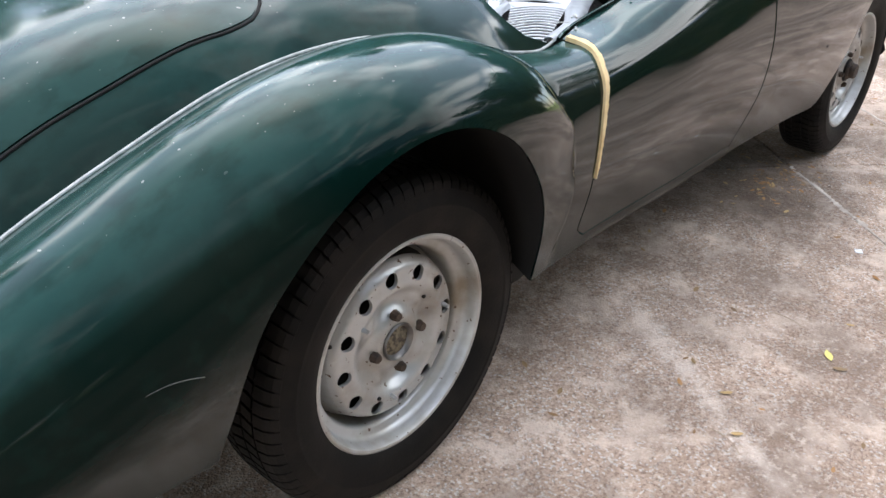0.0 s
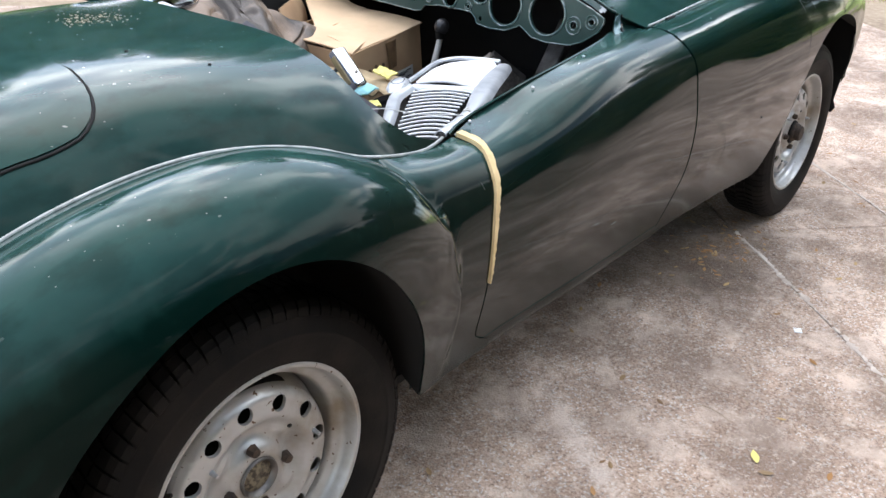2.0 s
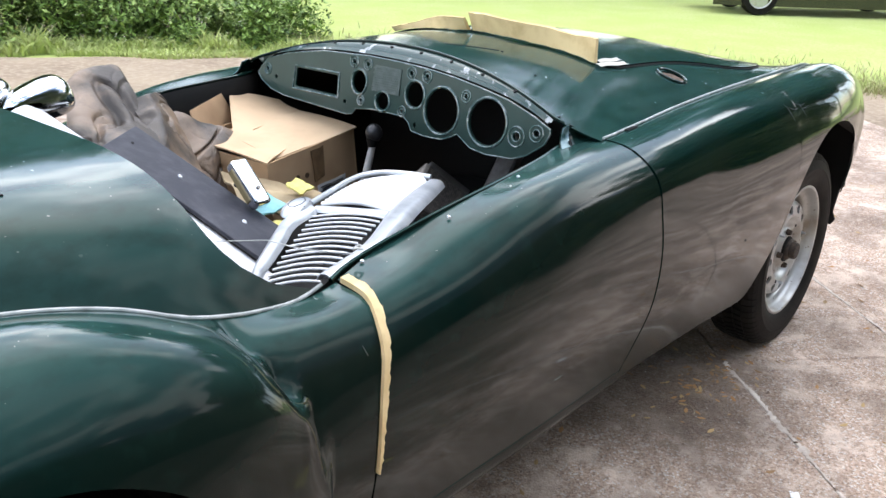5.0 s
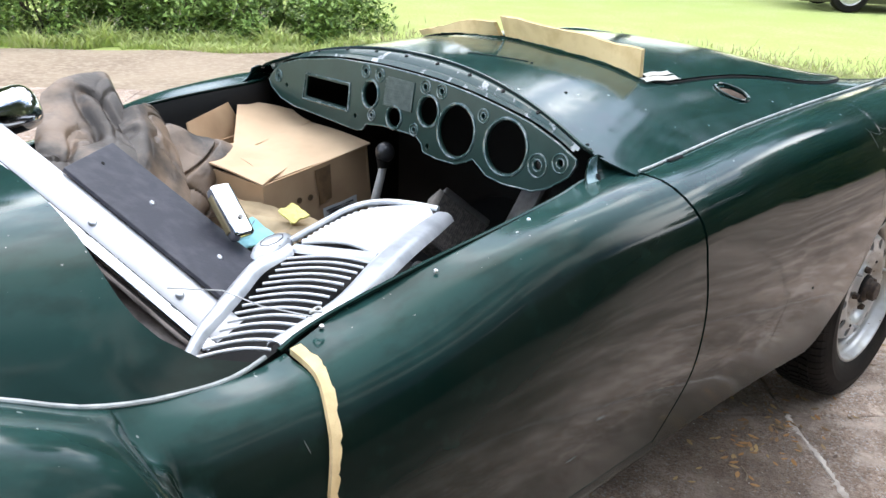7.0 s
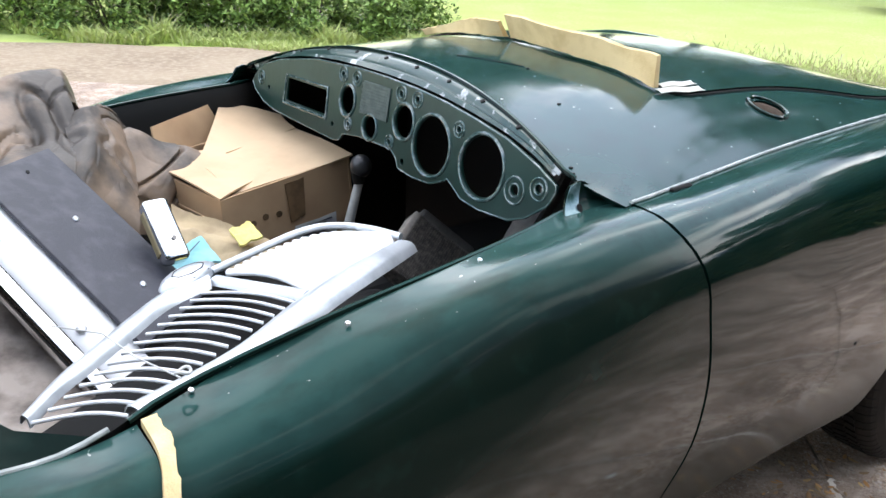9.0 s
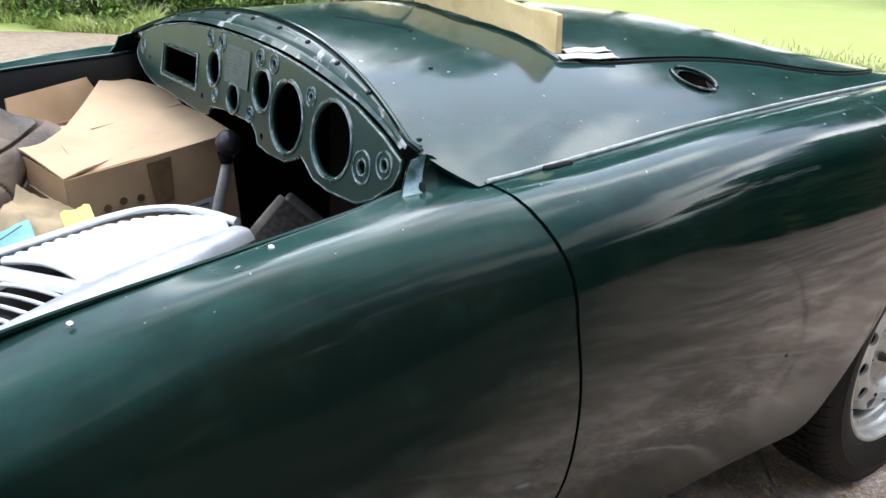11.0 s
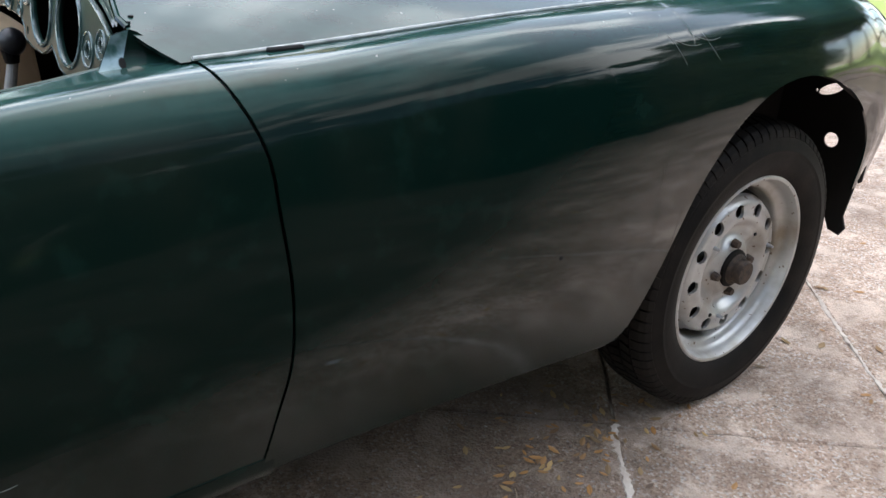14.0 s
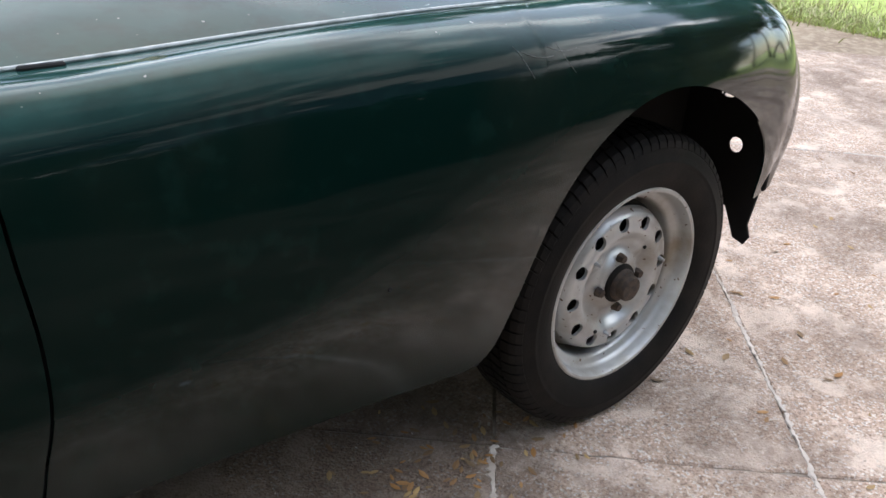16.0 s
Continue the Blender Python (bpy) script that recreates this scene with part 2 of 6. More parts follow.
def grid(name, f, nu, nv, mat, parent=None, flip=False, thick=0.0, label="", inside=None):
    """A sheet through f(i, j) for i in 0..nu and j in 0..nv."""
    verts = [f(i, j) for i in range(nu + 1) for j in range(nv + 1)]
    faces = []
    for i in range(nu):
        for j in range(nv):
            a, b = i * (nv + 1) + j, (i + 1) * (nv + 1) + j
            q = (a, b, b + 1, a + 1)
            faces.append(q[::-1] if flip else q)
    outer = len(faces)
    if thick:
        v, fc = np.array([tuple(q) for q in verts], float), np.array(faces)
        fn = np.cross(v[fc[:, 2]] - v[fc[:, 0]], v[fc[:, 3]] - v[fc[:, 1]])
        vn = np.zeros_like(v)
        for k in range(4):
            np.add.at(vn, fc[:, k], fn)
        vn /= np.maximum(np.linalg.norm(vn, axis=1), 1e-12)[:, None]
        n = len(verts)
        verts = np.vstack([v, v - vn * thick])
        rim = [i * (nv + 1) for i in range(nu + 1)] + [nu * (nv + 1) + j for j in range(1, nv + 1)] + [i * (nv + 1) + nv for i in range(nu - 1, -1, -1)] + [j for j in range(nv - 1, 0, -1)]
        faces = faces + [tuple(n + i for i in q[::-1]) for q in faces]
        for a, b in zip(rim, rim[1:] + rim[:1]):
            faces.append((a, b, n + b, n + a) if flip else (b, a, n + a, n + b))
    ob = mesh_ob(name, verts, faces, mat, parent, label)
    if inside:
        ob.data.materials.append(inside)
        ob.data.polygons.foreach_set("material_index", [1 if outer <= k < 2 * outer else 0 for k in range(len(faces))])
    return ob


def part(name, bm, mat, parent=None, label="", smooth=False):
    me = bpy.data.meshes.new(name)
    bm.to_mesh(me)
    bm.free()
    me.materials.append(mat)
    if smooth:
        me.polygons.foreach_set("use_smooth", [True] * len(me.polygons))
        me.set_sharp_from_angle(angle=radians(40))
    ob = new(name, me)
    ob.parent = parent
    if label:
        ob["label"] = label
    return ob


def thing(name, label, category, m=None, group="", kind=""):
    ob = new(name)
    if m is not None:
        ob.matrix_world = m
    return tagged(ob, label, category, group, kind)


def box_bm(sx, sy, sz, bevel=0.0, seg=2, m=None):
    bm = bmesh.new()
    bmesh.ops.create_cube(bm, size=1.0)
    bmesh.ops.scale(bm, vec=(sx, sy, sz), verts=bm.verts)
    if bevel:
        bmesh.ops.bevel(bm, geom=bm.edges[:], offset=bevel, segments=seg, affect="EDGES", profile=0.6)
    if m is not None:
        bmesh.ops.transform(bm, matrix=m, verts=bm.verts)
    return bm


def cyl_bm(r1, r2, h, seg=20, m=None, bevel=0.0):
    bm = bmesh.new()
    bmesh.ops.create_cone(bm, cap_ends=True, segments=seg, radius1=r1, radius2=r2, depth=h)
    if bevel:
        es = [e for e in bm.edges if len(e.link_faces) == 2 and any(len(f.verts) > 4 for f in e.link_faces)]
        bmesh.ops.bevel(bm, geom=es, offset=bevel, segments=2, affect="EDGES")
    if m is not None:
        bmesh.ops.transform(bm, matrix=m, verts=bm.verts)
    return bm


def tube(name, pts, r, mat, parent=None, label="", seg=8, squash=None, radii=None):
    """A round bar along the points."""
    pts = [Vector(p) for p in pts]
    n = len(pts)
    verts, faces = [], []
    side = None
    for i, p in enumerate(pts):
        d = (pts[min(i + 1, n - 1)] - pts[max(i - 1, 0)]).normalized()
        if side is None:
            side = d.cross(Vector((0, 0, 1)) if abs(d.z) < 0.9 else Vector((1, 0, 0))).normalized()
        side = (side - d * side.dot(d)).normalized()
        up = side.cross(d)
        rr = radii[i] if radii else r
        for k in range(seg):
            a = 2 * math.pi * k / seg
            verts.append(p + side * math.cos(a) * rr + up * math.sin(a) * rr * (squash or 1.0))
    for i in range(n - 1):
        for k in range(seg):
            faces.append((i * seg + k, i * seg + (k + 1) % seg, (i + 1) * seg + (k + 1) % seg, (i + 1) * seg + k))
    faces.append(tuple(range(seg))[::-1])
    faces.append(tuple((n - 1) * seg + k for k in range(seg)))
    return mesh_ob(name, verts, faces, mat, parent, label)


def lathe(name, profile, mat, parent=None, seg=48, m=None, label=""):
    """Turns a profile of (radius, y) about the y axis."""
    n = len(profile)
    verts = [(r * math.cos(2 * math.pi * k / seg), y, r * math.sin(2 * math.pi * k / seg)) for k in range(seg) for r, y in profile]
    faces = [(k * n + i, k * n + i + 1, ((k + 1) % seg) * n + i + 1, ((k + 1) % seg) * n + i) for k in range(seg) for i in range(n - 1)]
    ob = mesh_ob(name, verts, faces, mat, parent, label)
    if m is not None:
        ob.matrix_local = m
    return ob


def baked(ob):
    """Turns an object's modifiers or curve into a plain mesh."""
    deps = bpy.context.evaluated_depsgraph_get()
    return bpy.data.meshes.new_from_object(ob.evaluated_get(deps))


def cut(ob, bm):
    """Cuts the closed form bm out of ob."""
    me = bpy.data.meshes.new("cutter")
    bm.to_mesh(me)
    bm.free()
    tool = new("cutter", me)
    md = ob.modifiers.new("cut", "BOOLEAN")
    md.operation, md.object, md.solver = "DIFFERENCE", tool, "EXACT"
    bpy.context.view_layer.update()
    mesh = baked(ob)
    ob.modifiers.clear()
    ob.data = mesh
    mesh.set_sharp_from_angle(angle=radians(40))
    bpy.data.objects.remove(tool)


def plate(name, outline, holes, thick, mat, parent, place, label=""):
    """A flat plate with holes; place turns its (u, v, depth) into a point."""
    cu = bpy.data.curves.new(name, "CURVE")
    cu.dimensions, cu.fill_mode, cu.extrude, cu.bevel_depth, cu.bevel_resolution = "2D", "BOTH", thick / 2, min(0.0012, thick / 3), 1
    for loop in [outline, *holes]:
        sp = cu.splines.new("POLY")
        sp.points.add(len(loop) - 1)
        for p, (u, v) in zip(sp.points, loop):
            p.co = (u, v, 0, 1)
        sp.use_cyclic_u = True
    tmp = new(name + "_curve", cu)
    bpy.context.view_layer.update()
    me = baked(tmp)
    bpy.data.objects.remove(tmp)
    bm = bmesh.new()
    bm.from_mesh(me)
    bpy.data.meshes.remove(me)
    for v in bm.verts:
        v.co = place(*v.co)
    bmesh.ops.recalc_face_normals(bm, faces=bm.faces)
    return part(name, bm, mat, parent, label)


def oval(cu, cv, ru, rv, n=36, turn=0.0):
    c, s = math.cos(turn), math.sin(turn)
    return [(cu + ru * math.cos(a) * c - rv * math.sin(a) * s, cv + ru * math.cos(a) * s + rv * math.sin(a) * c) for a in (2 * math.pi * k / n for k in range(n))]


def rounded(pts, n=60):
    """A smooth closed loop through the points."""
    out, m = [], len(pts)
    for i in range(m):
        p0, p1, p2, p3 = (Vector(pts[(i + k) % m]) for k in (-1, 0, 1, 2))
        for k in range(max(n // m, 2)):
            t = k / max(n // m, 2)
            out.append(tuple(0.5 * (2 * p1 + (p2 - p0) * t + (2 * p0 - 5 * p1 + 4 * p2 - p3) * t * t + (3 * p1 - p0 - 3 * p2 + p3) * t**3)))
    return out


def spl(xs, ys, x):
    """A smooth curve through (xs, ys), without overshoot at the ends."""
    xs, ys = np.asarray(xs, float), np.asarray(ys, float)
    if xs[0] > xs[-1]:
        xs, ys = xs[::-1], ys[::-1]
    x = min(max(x, xs[0]), xs[-1])
    i = int(min(max(np.searchsorted(xs, x) - 1, 0), len(xs) - 2))
    h = xs[i + 1] - xs[i]

    def slope(k):
        if k == 0:
            return (ys[1] - ys[0]) / (xs[1] - xs[0])
        if k == len(xs) - 1:
            return (ys[-1] - ys[-2]) / (xs[-1] - xs[-2])
        h0, h1 = xs[k] - xs[k - 1], xs[k + 1] - xs[k]
        return ((ys[k] - ys[k - 1]) / h0 * h1 + (ys[k + 1] - ys[k]) / h1 * h0) / (h0 + h1)

    t = (x - xs[i]) / h
    m0, m1 = slope(i) * h, slope(i + 1) * h
    return float((2 * t**3 - 3 * t**2 + 1) * ys[i] + (t**3 - 2 * t**2 + t) * m0 + (-2 * t**3 + 3 * t**2) * ys[i + 1] + (t**3 - t**2) * m1)


# ---- body form: half widths and heights along the car, rear axle at x = 0 ----
LINE_R = ((-0.95, -0.7, -0.53, -0.36, -0.19, -0.07, 0, 0.08, 0.16, 0.24, 0.32, 0.37, 0.43, 0.49, 0.57),
          (0.40, 0.42, 0.435, 0.445, 0.455, 0.448, 0.446, 0.46, 0.483, 0.515, 0.548, 0.56, 0.558, 0.552, 0.545),
          (0.44, 0.57, 0.66, 0.728, 0.785, 0.80, 0.803, 0.806, 0.80, 0.785, 0.757, 0.747, 0.735, 0.727, 0.742))
LINE_F = ((1.25, 1.45, 1.65, 1.92, 2.15, 2.4, 2.66, 2.84, 2.94, 2.99),
          (0.590, 0.572, 0.560, 0.556, 0.552, 0.545, 0.52, 0.48, 0.42, 0.37),
          (0.843, 0.846, 0.853, 0.861, 0.863, 0.862, 0.848, 0.803, 0.728, 0.63))
LINE_D = ((0.55, 0.60, 0.77, 0.97, 1.12, 1.20, 1.29), (0.55, 0.535, 0.545, 0.55, 0.54, 0.53, 0.56), (0.742, 0.747, 0.785, 0.812, 0.826, 0.834, 0.843))
SIDE_X = (-0.2, 0.30, 0.57, 1.0, 1.29, 1.7, 2.1, 2.4, 2.66, 2.84, 2.94, 2.99)
SIDE_W = ((0.62, 0.62, 0.63, 0.635, 0.645, 0.642, 0.638, 0.63, 0.61, 0.56, 0.50, 0.44),
          (0.66, 0.66, 0.67, 0.68, 0.70, 0.70, 0.705, 0.705, 0.68, 0.63, 0.565, 0.49),
          (0.685, 0.685, 0.686, 0.705, 0.722, 0.735, 0.742, 0.742, 0.715, 0.675, 0.615, 0.53),
          (0.69, 0.69, 0.692, 0.712, 0.722, 0.740, 0.745, 0.740, 0.715, 0.685, 0.635, 0.54),
          (0.66, 0.66, 0.655, 0.66, 0.665, 0.67, 0.68, 0.70, 0.69, 0.665, 0.62, 0.54))
SIDE_Z = ((0.72, 0.72, 0.725, 0.815, 0.835, 0.865, 0.875, 0.874, 0.860, 0.815, 0.738, 0.63),
          (0.67, 0.67, 0.68, 0.775, 0.79, 0.825, 0.84, 0.838, 0.822, 0.782, 0.712, 0.61),
          (0.60, 0.60, 0.61, 0.70, 0.70, 0.73, 0.76, 0.765, 0.74, 0.70, 0.65, 0.56),
          (0.50, 0.50, 0.50, 0.54, 0.52, 0.54, 0.56, 0.60, 0.60, 0.58, 0.56, 0.50),
          (0.30, 0.30, 0.30, 0.29, 0.305, 0.294, 0.284, 0.35, 0.42, 0.42, 0.42, 0.43))
WING_X = (-0.95, -0.7, -0.5, -0.3, -0.1, 0.1, 0.3, 0.45)
WING_W = ((0.48, 0.50, 0.52, 0.53, 0.54, 0.55, 0.60, 0.62),
          (0.55, 0.60, 0.62, 0.64, 0.65, 0.655, 0.67, 0.67),
          (0.58, 0.655, 0.69, 0.71, 0.718, 0.722, 0.722, 0.72),
          (0.58, 0.665, 0.70, 0.72, 0.73, 0.735, 0.735, 0.73),
          (0.55, 0.63, 0.655, 0.66, 0.66, 0.67, 0.68, 0.67))
WING_Z = ((0.46, 0.60, 0.695, 0.78, 0.826, 0.832, 0.80, 0.78),
          (0.45, 0.585, 0.68, 0.76, 0.805, 0.81, 0.79, 0.77),
          (0.42, 0.53, 0.62, 0.70, 0.745, 0.745, 0.73, 0.70),
          (0.36, 0.44, 0.50, 0.55, 0.60, 0.60, 0.60, 0.58),
          (0.30, 0.33, 0.335, 0.33, 0.33, 0.32, 0.315, 0.31))
CROWN = ((-0.95, -0.7, -0.5, -0.3, -0.1, 0.1, 0.4, 1.2, 1.5, 1.8, 2.0, 2.15, 2.25, 2.35, 2.45, 2.55, 2.7, 2.86, 2.99),
         (0.50, 0.68, 0.80, 0.87, 0.905, 0.915, 0.91, 0.968, 0.971, 0.967, 0.952, 0.935, 0.914, 0.885, 0.852, 0.820, 0.770, 0.70, 0.60))
ROUND = ((-0.95, -0.1, 0.1, 0.4, 1.2, 1.6, 1.9, 2.97), (3.6, 4.6, 4.4, 4.2, 2.1, 2.5, 2.15, 1.9))
REAR_ARCH = ((-0.412, -0.396, -0.378, -0.346, -0.290, -0.225, -0.155, -0.08, 0.0, 0.05, 0.09, 0.137, 0.187, 0.22, 0.25, 0.287, 0.313, 0.327, 0.336, 0.343),
             (0.30, 0.40, 0.50, 0.57, 0.634, 0.682, 0.716, 0.735, 0.739, 0.732, 0.720, 0.696, 0.657, 0.621, 0.580, 0.512, 0.445, 0.400, 0.355, 0.30))
FRONT_ARCH = ((1.970, 1.995, 2.012, 2.020, 2.024, 2.031, 2.050, 2.080, 2.115, 2.155, 2.206, 2.267, 2.33, 2.385, 2.48, 2.57, 2.66, 2.72, 2.76, 2.785),
              (0.283, 0.292, 0.315, 0.360, 0.430, 0.505, 0.572, 0.628, 0.672, 0.704, 0.731, 0.748, 0.752, 0.746, 0.720, 0.682, 0.630, 0.575, 0.51, 0.42))
SHUT_F = ((0.28, 0.34, 0.43, 0.50, 0.60, 0.70, 0.76, 0.80, 0.85), (1.278, 1.29, 1.30, 1.31, 1.31, 1.30, 1.295, 1.285, 1.268))
SHUT_R = ((0.28, 0.335, 0.346, 0.358, 0.375, 0.40, 0.51, 0.62, 0.675, 0.72, 0.75), (0.560, 0.560, 0.530, 0.516, 0.510, 0.510, 0.516, 0.531, 0.545, 0.56, 0.578))


def trim(x):
    """The body tapers a little towards the nose."""
    return 0.010 - 0.0113 * x


def edge_line(x):
    """Half width and height of the inner top edge of the side panels."""
    if x <= 0.56:
        line = LINE_R
    elif x < 1.279:
        line = LINE_D
    else:
        line = LINE_F
    return spl(line[0], line[1], x) + trim(x), spl(line[0], line[2], x) + 0.003


def raw_section(x):
    """The control points of the side at x, top edge first: half widths and heights."""
    w0, z0 = edge_line(x)
    pts = [(w0, z0)]
    for k in range(5):
        sw, sz = spl(SIDE_X, SIDE_W[k], x), spl(SIDE_X, SIDE_Z[k], x)
        if x < 0.45:
            end = (0.345, 0.365, 0.405, 0.430, 0.41)[k]
            s = min(max((x - 0.0) / end, 0.0), 1.0)
            b = max(1 - s**3.6, 0.0) ** 0.5
            sw += (spl(WING_X, WING_W[k], x) - sw) * b
            sz += (spl(WING_X, WING_Z[k], x) - sz) * b
        pts.append((sw + trim(x), sz + 0.003))
    return pts


def section(x, low=None, n=26):
    """The side's section at x as n + 1 even points, cut off at the height low."""
    pts = np.array(raw_section(x))
    d = np.r_[0, np.cumsum(np.hypot(*np.diff(pts, axis=0).T))]
    t = np.linspace(0, d[-1], 70)
    line = np.array([(spl(d, pts[:, 0], v), spl(d, pts[:, 1], v)) for v in t])
    if low is not None and line[-1, 1] < low:
        k = 8
        while line[k, 1] > low:
            k += 1
        f = (line[k - 1, 1] - low) / (line[k - 1, 1] - line[k, 1])
        line = np.vstack([line[:k], line[k - 1] + f * (line[k] - line[k - 1])])
    d = np.r_[0, np.cumsum(np.hypot(*np.diff(line, axis=0).T))]
    v = np.linspace(0, d[-1], n + 1)
    return np.stack([np.interp(v, d, line[:, 0]), np.interp(v, d, line[:, 1])], 1)


def deck(x, y):
    """Height of the middle panels at (x, y)."""
    line = LINE_R if x < 0.9 else LINE_F
    w, z = spl(line[0], line[1], x) + trim(x), spl(line[0], line[2], x) + 0.003
    return z + (spl(*CROWN, x) - z) * (1 - min(abs(y) / w, 1.0) ** spl(*ROUND, x))


def arch_curve(arch):
    """The arch's edge as a fine line of even steps, smooth along its length."""
    d = np.r_[0, np.cumsum(np.hypot(np.diff(arch[0]), np.diff(arch[1])))]
    t = np.linspace(0, d[-1], 260)
    return np.maximum.accumulate([spl(d, arch[0], v) for v in t]), np.array([spl(d, arch[1], v) for v in t])


REAR_CURVE, FRONT_CURVE = arch_curve(REAR_ARCH), arch_curve(FRONT_ARCH)


def arch_low(curve, x, outside):
    return float(np.interp(x, *curve)) if curve[0][0] <= x <= curve[0][-1] else outside


def arch_steps(curve, n):
    """Stations along an arch, evenly spaced along its edge."""
    out = [float(curve[0][int(round(k * 259 / n))]) for k in range(n + 1)]
    return [x for k, x in enumerate(out) if k == 0 or x > out[k - 1] + 1e-5]


def stations(*runs):
    out = []
    for a, b, n in runs:
        out += [a + (b - a) * k / n for k in range(n)]
    return out + [runs[-1][1]]


# ---- the car ----
car = thing("sports_car", "dark green classic open sports car, stripped, parked on concrete", "car")

X_REAR = stations((-0.95, -0.47, 14), (-0.47, -0.413, 4)) + arch_steps(REAR_CURVE, 84) + stations((0.3445, 0.46, 18), (0.46, 0.53, 5))
X_FRONT = stations((1.31, 1.4, 4), (1.4, 1.93, 16), (1.93, 1.969, 3)) + arch_steps(FRONT_CURVE, 84) + stations((2.7865, 2.99, 16))
NV = 26


def rear_wing(side):
    def f(i, j):
        x = X_REAR[i]
        w, z = REAR_SECTIONS[i][j]
        if x > 0.40:
            x = 0.40 + (x - 0.40) / 0.13 * (spl(*SHUT_R, z) - 0.002 - 0.40)
        return (x, side * w, z)
    return grid("rear_wing", f, len(X_REAR) - 1, NV, PAINT, car, flip=side < 0, thick=0.004, inside=BLACK)


def front_wing(side):
    def f(i, j):
        x = X_FRONT[i]
        w, z = FRONT_SECTIONS[i][j]
        if x < 1.4:
            x = 1.4 - (1.4 - x) / 0.09 * (1.4 - spl(*SHUT_F, z) - 0.002)
        return (x, side * w, z)
    return grid("front_wing", f, len(X_FRONT) - 1, NV, PAINT, car, flip=side < 0, thick=0.004, inside=BLACK)


def door(side):
    def f(i, j):
        s = i / 30
        x = 0.54 + 0.735 * s
        w, z = DOOR_SECTIONS[i][j]
        a, b = spl(*SHUT_R, z) + 0.002, spl(*SHUT_F, z) - 0.002
        return (a + (b - a) * s, side * w, z)
    return grid("door", f, 30, NV, PAINT, car, flip=side < 0, thick=0.004)


REAR_SECTIONS = [section(x, arch_low(REAR_CURVE, x, None)) for x in X_REAR]
FRONT_SECTIONS = [section(x, arch_low(FRONT_CURVE, x, None)) for x in X_FRONT]
DOOR_SECTIONS = [section(0.54 + 0.735 * i / 30, 0.340) for i in range(31)]
for side in (-1, 1):
    rear_wing(side)
    front_wing(side)
    door(side)


def deck_edge_rear(v):
    return 0.40 + 0.13 * max((abs(v) - 0.7) / 0.3, 0.0) ** 5


def rear_panel():
    def f(i, j):
        v = -1 + 2 * j / 48
        x = -0.95 + (deck_edge_rear(v) + 0.95) * (i / 60)
        y = v * (spl(LINE_R[0], LINE_R[1], x) + trim(x))
        return (x, y, deck(x, y))
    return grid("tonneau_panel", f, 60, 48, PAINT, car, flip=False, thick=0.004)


def scuttle_edge(y):
    return 1.275 - 0.24 * y * y + 0.055 * max((abs(y) - 0.49) / 0.08, 0.0) ** 1.5


def scuttle_panel():
    def f(i, j):
        v = -1 + 2 * j / 64
        x0 = scuttle_edge(v * 0.57)
        x = x0 + (2.99 - x0) * (i / 110)
        y = v * (spl(LINE_F[0], LINE_F[1], x) + trim(x))
        return (x, y, deck(x, y))
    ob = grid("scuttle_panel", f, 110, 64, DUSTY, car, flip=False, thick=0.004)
    cut(ob, cyl_bm(0.033, 0.033, 0.12, 36, pose(1.808, -0.450, 0.88, 16, 0, 0)))
    return ob


def end_panel(name, x, low, bulge):
    """Closes the body across its end, bowed outwards."""
    sec = section(x)
    wide = float(sec[:, 0].max())
    w0 = edge_line(x)[0]
    top_k = int(sec[:, 0].argmax())

    def f(i, j):
        y = wide * (-1 + 2 * i / 40)
        if abs(y) <= w0:
            top = deck(x, y)
        else:
            top = float(np.interp(abs(y), sec[: top_k + 1, 0], sec[: top_k + 1, 1]))
        v = j / 12
        return (x + bulge * math.sin(math.pi * v) * (1 - (y / wide) ** 4), y, top + (low - top) * v)
    return grid(name, f, 40, 12, PAINT, car, flip=bulge < 0, thick=0.004)


rear_panel()
scuttle_panel()
end_panel("tail_panel", -0.95, 0.30, -0.05)


def lid(name, xs, hs, lift, mat):
    """A panel lying in the deck with its own outline, and the dark gap round it."""
    n, mcols = 40, 24
    X = [xs[0] + (xs[-1] - xs[0]) * (0.5 - 0.5 * math.cos(math.pi * k / n)) for k in range(n + 1)]

    def f(i, j):
        v = -1 + 2 * j / mcols
        y = v * spl(xs, hs, X[i])
        return (X[i], y, deck(X[i], y) + lift)
    ob = grid(name, f, n, mcols, mat, car, flip=False, thick=lift * 0.9)
    loop = [(X[i], spl(xs, hs, X[i])) for i in range(n + 1)]
    loop = loop + [(x, -h) for x, h in loop[::-1]]
    cx = sum(p[0] for p in loop) / len(loop)
    rim = []
    for k, (x, y) in enumerate(loop):
        a, b = loop[k - 1], loop[(k + 1) % len(loop)]
        t = Vector((b[0] - a[0], b[1] - a[1])).normalized()
        nx, ny = -t.y, t.x
        if nx * (x - cx) + ny * y < 0:
            nx, ny = -nx, -ny
        rim.append((x + nx * 0.003, y + ny * 0.003))
    tube("shut_gap", [(x, y, deck(x, y) + 0.0012) for x, y in rim + rim[:1]], 0.0027, GAP, ob)
    return ob


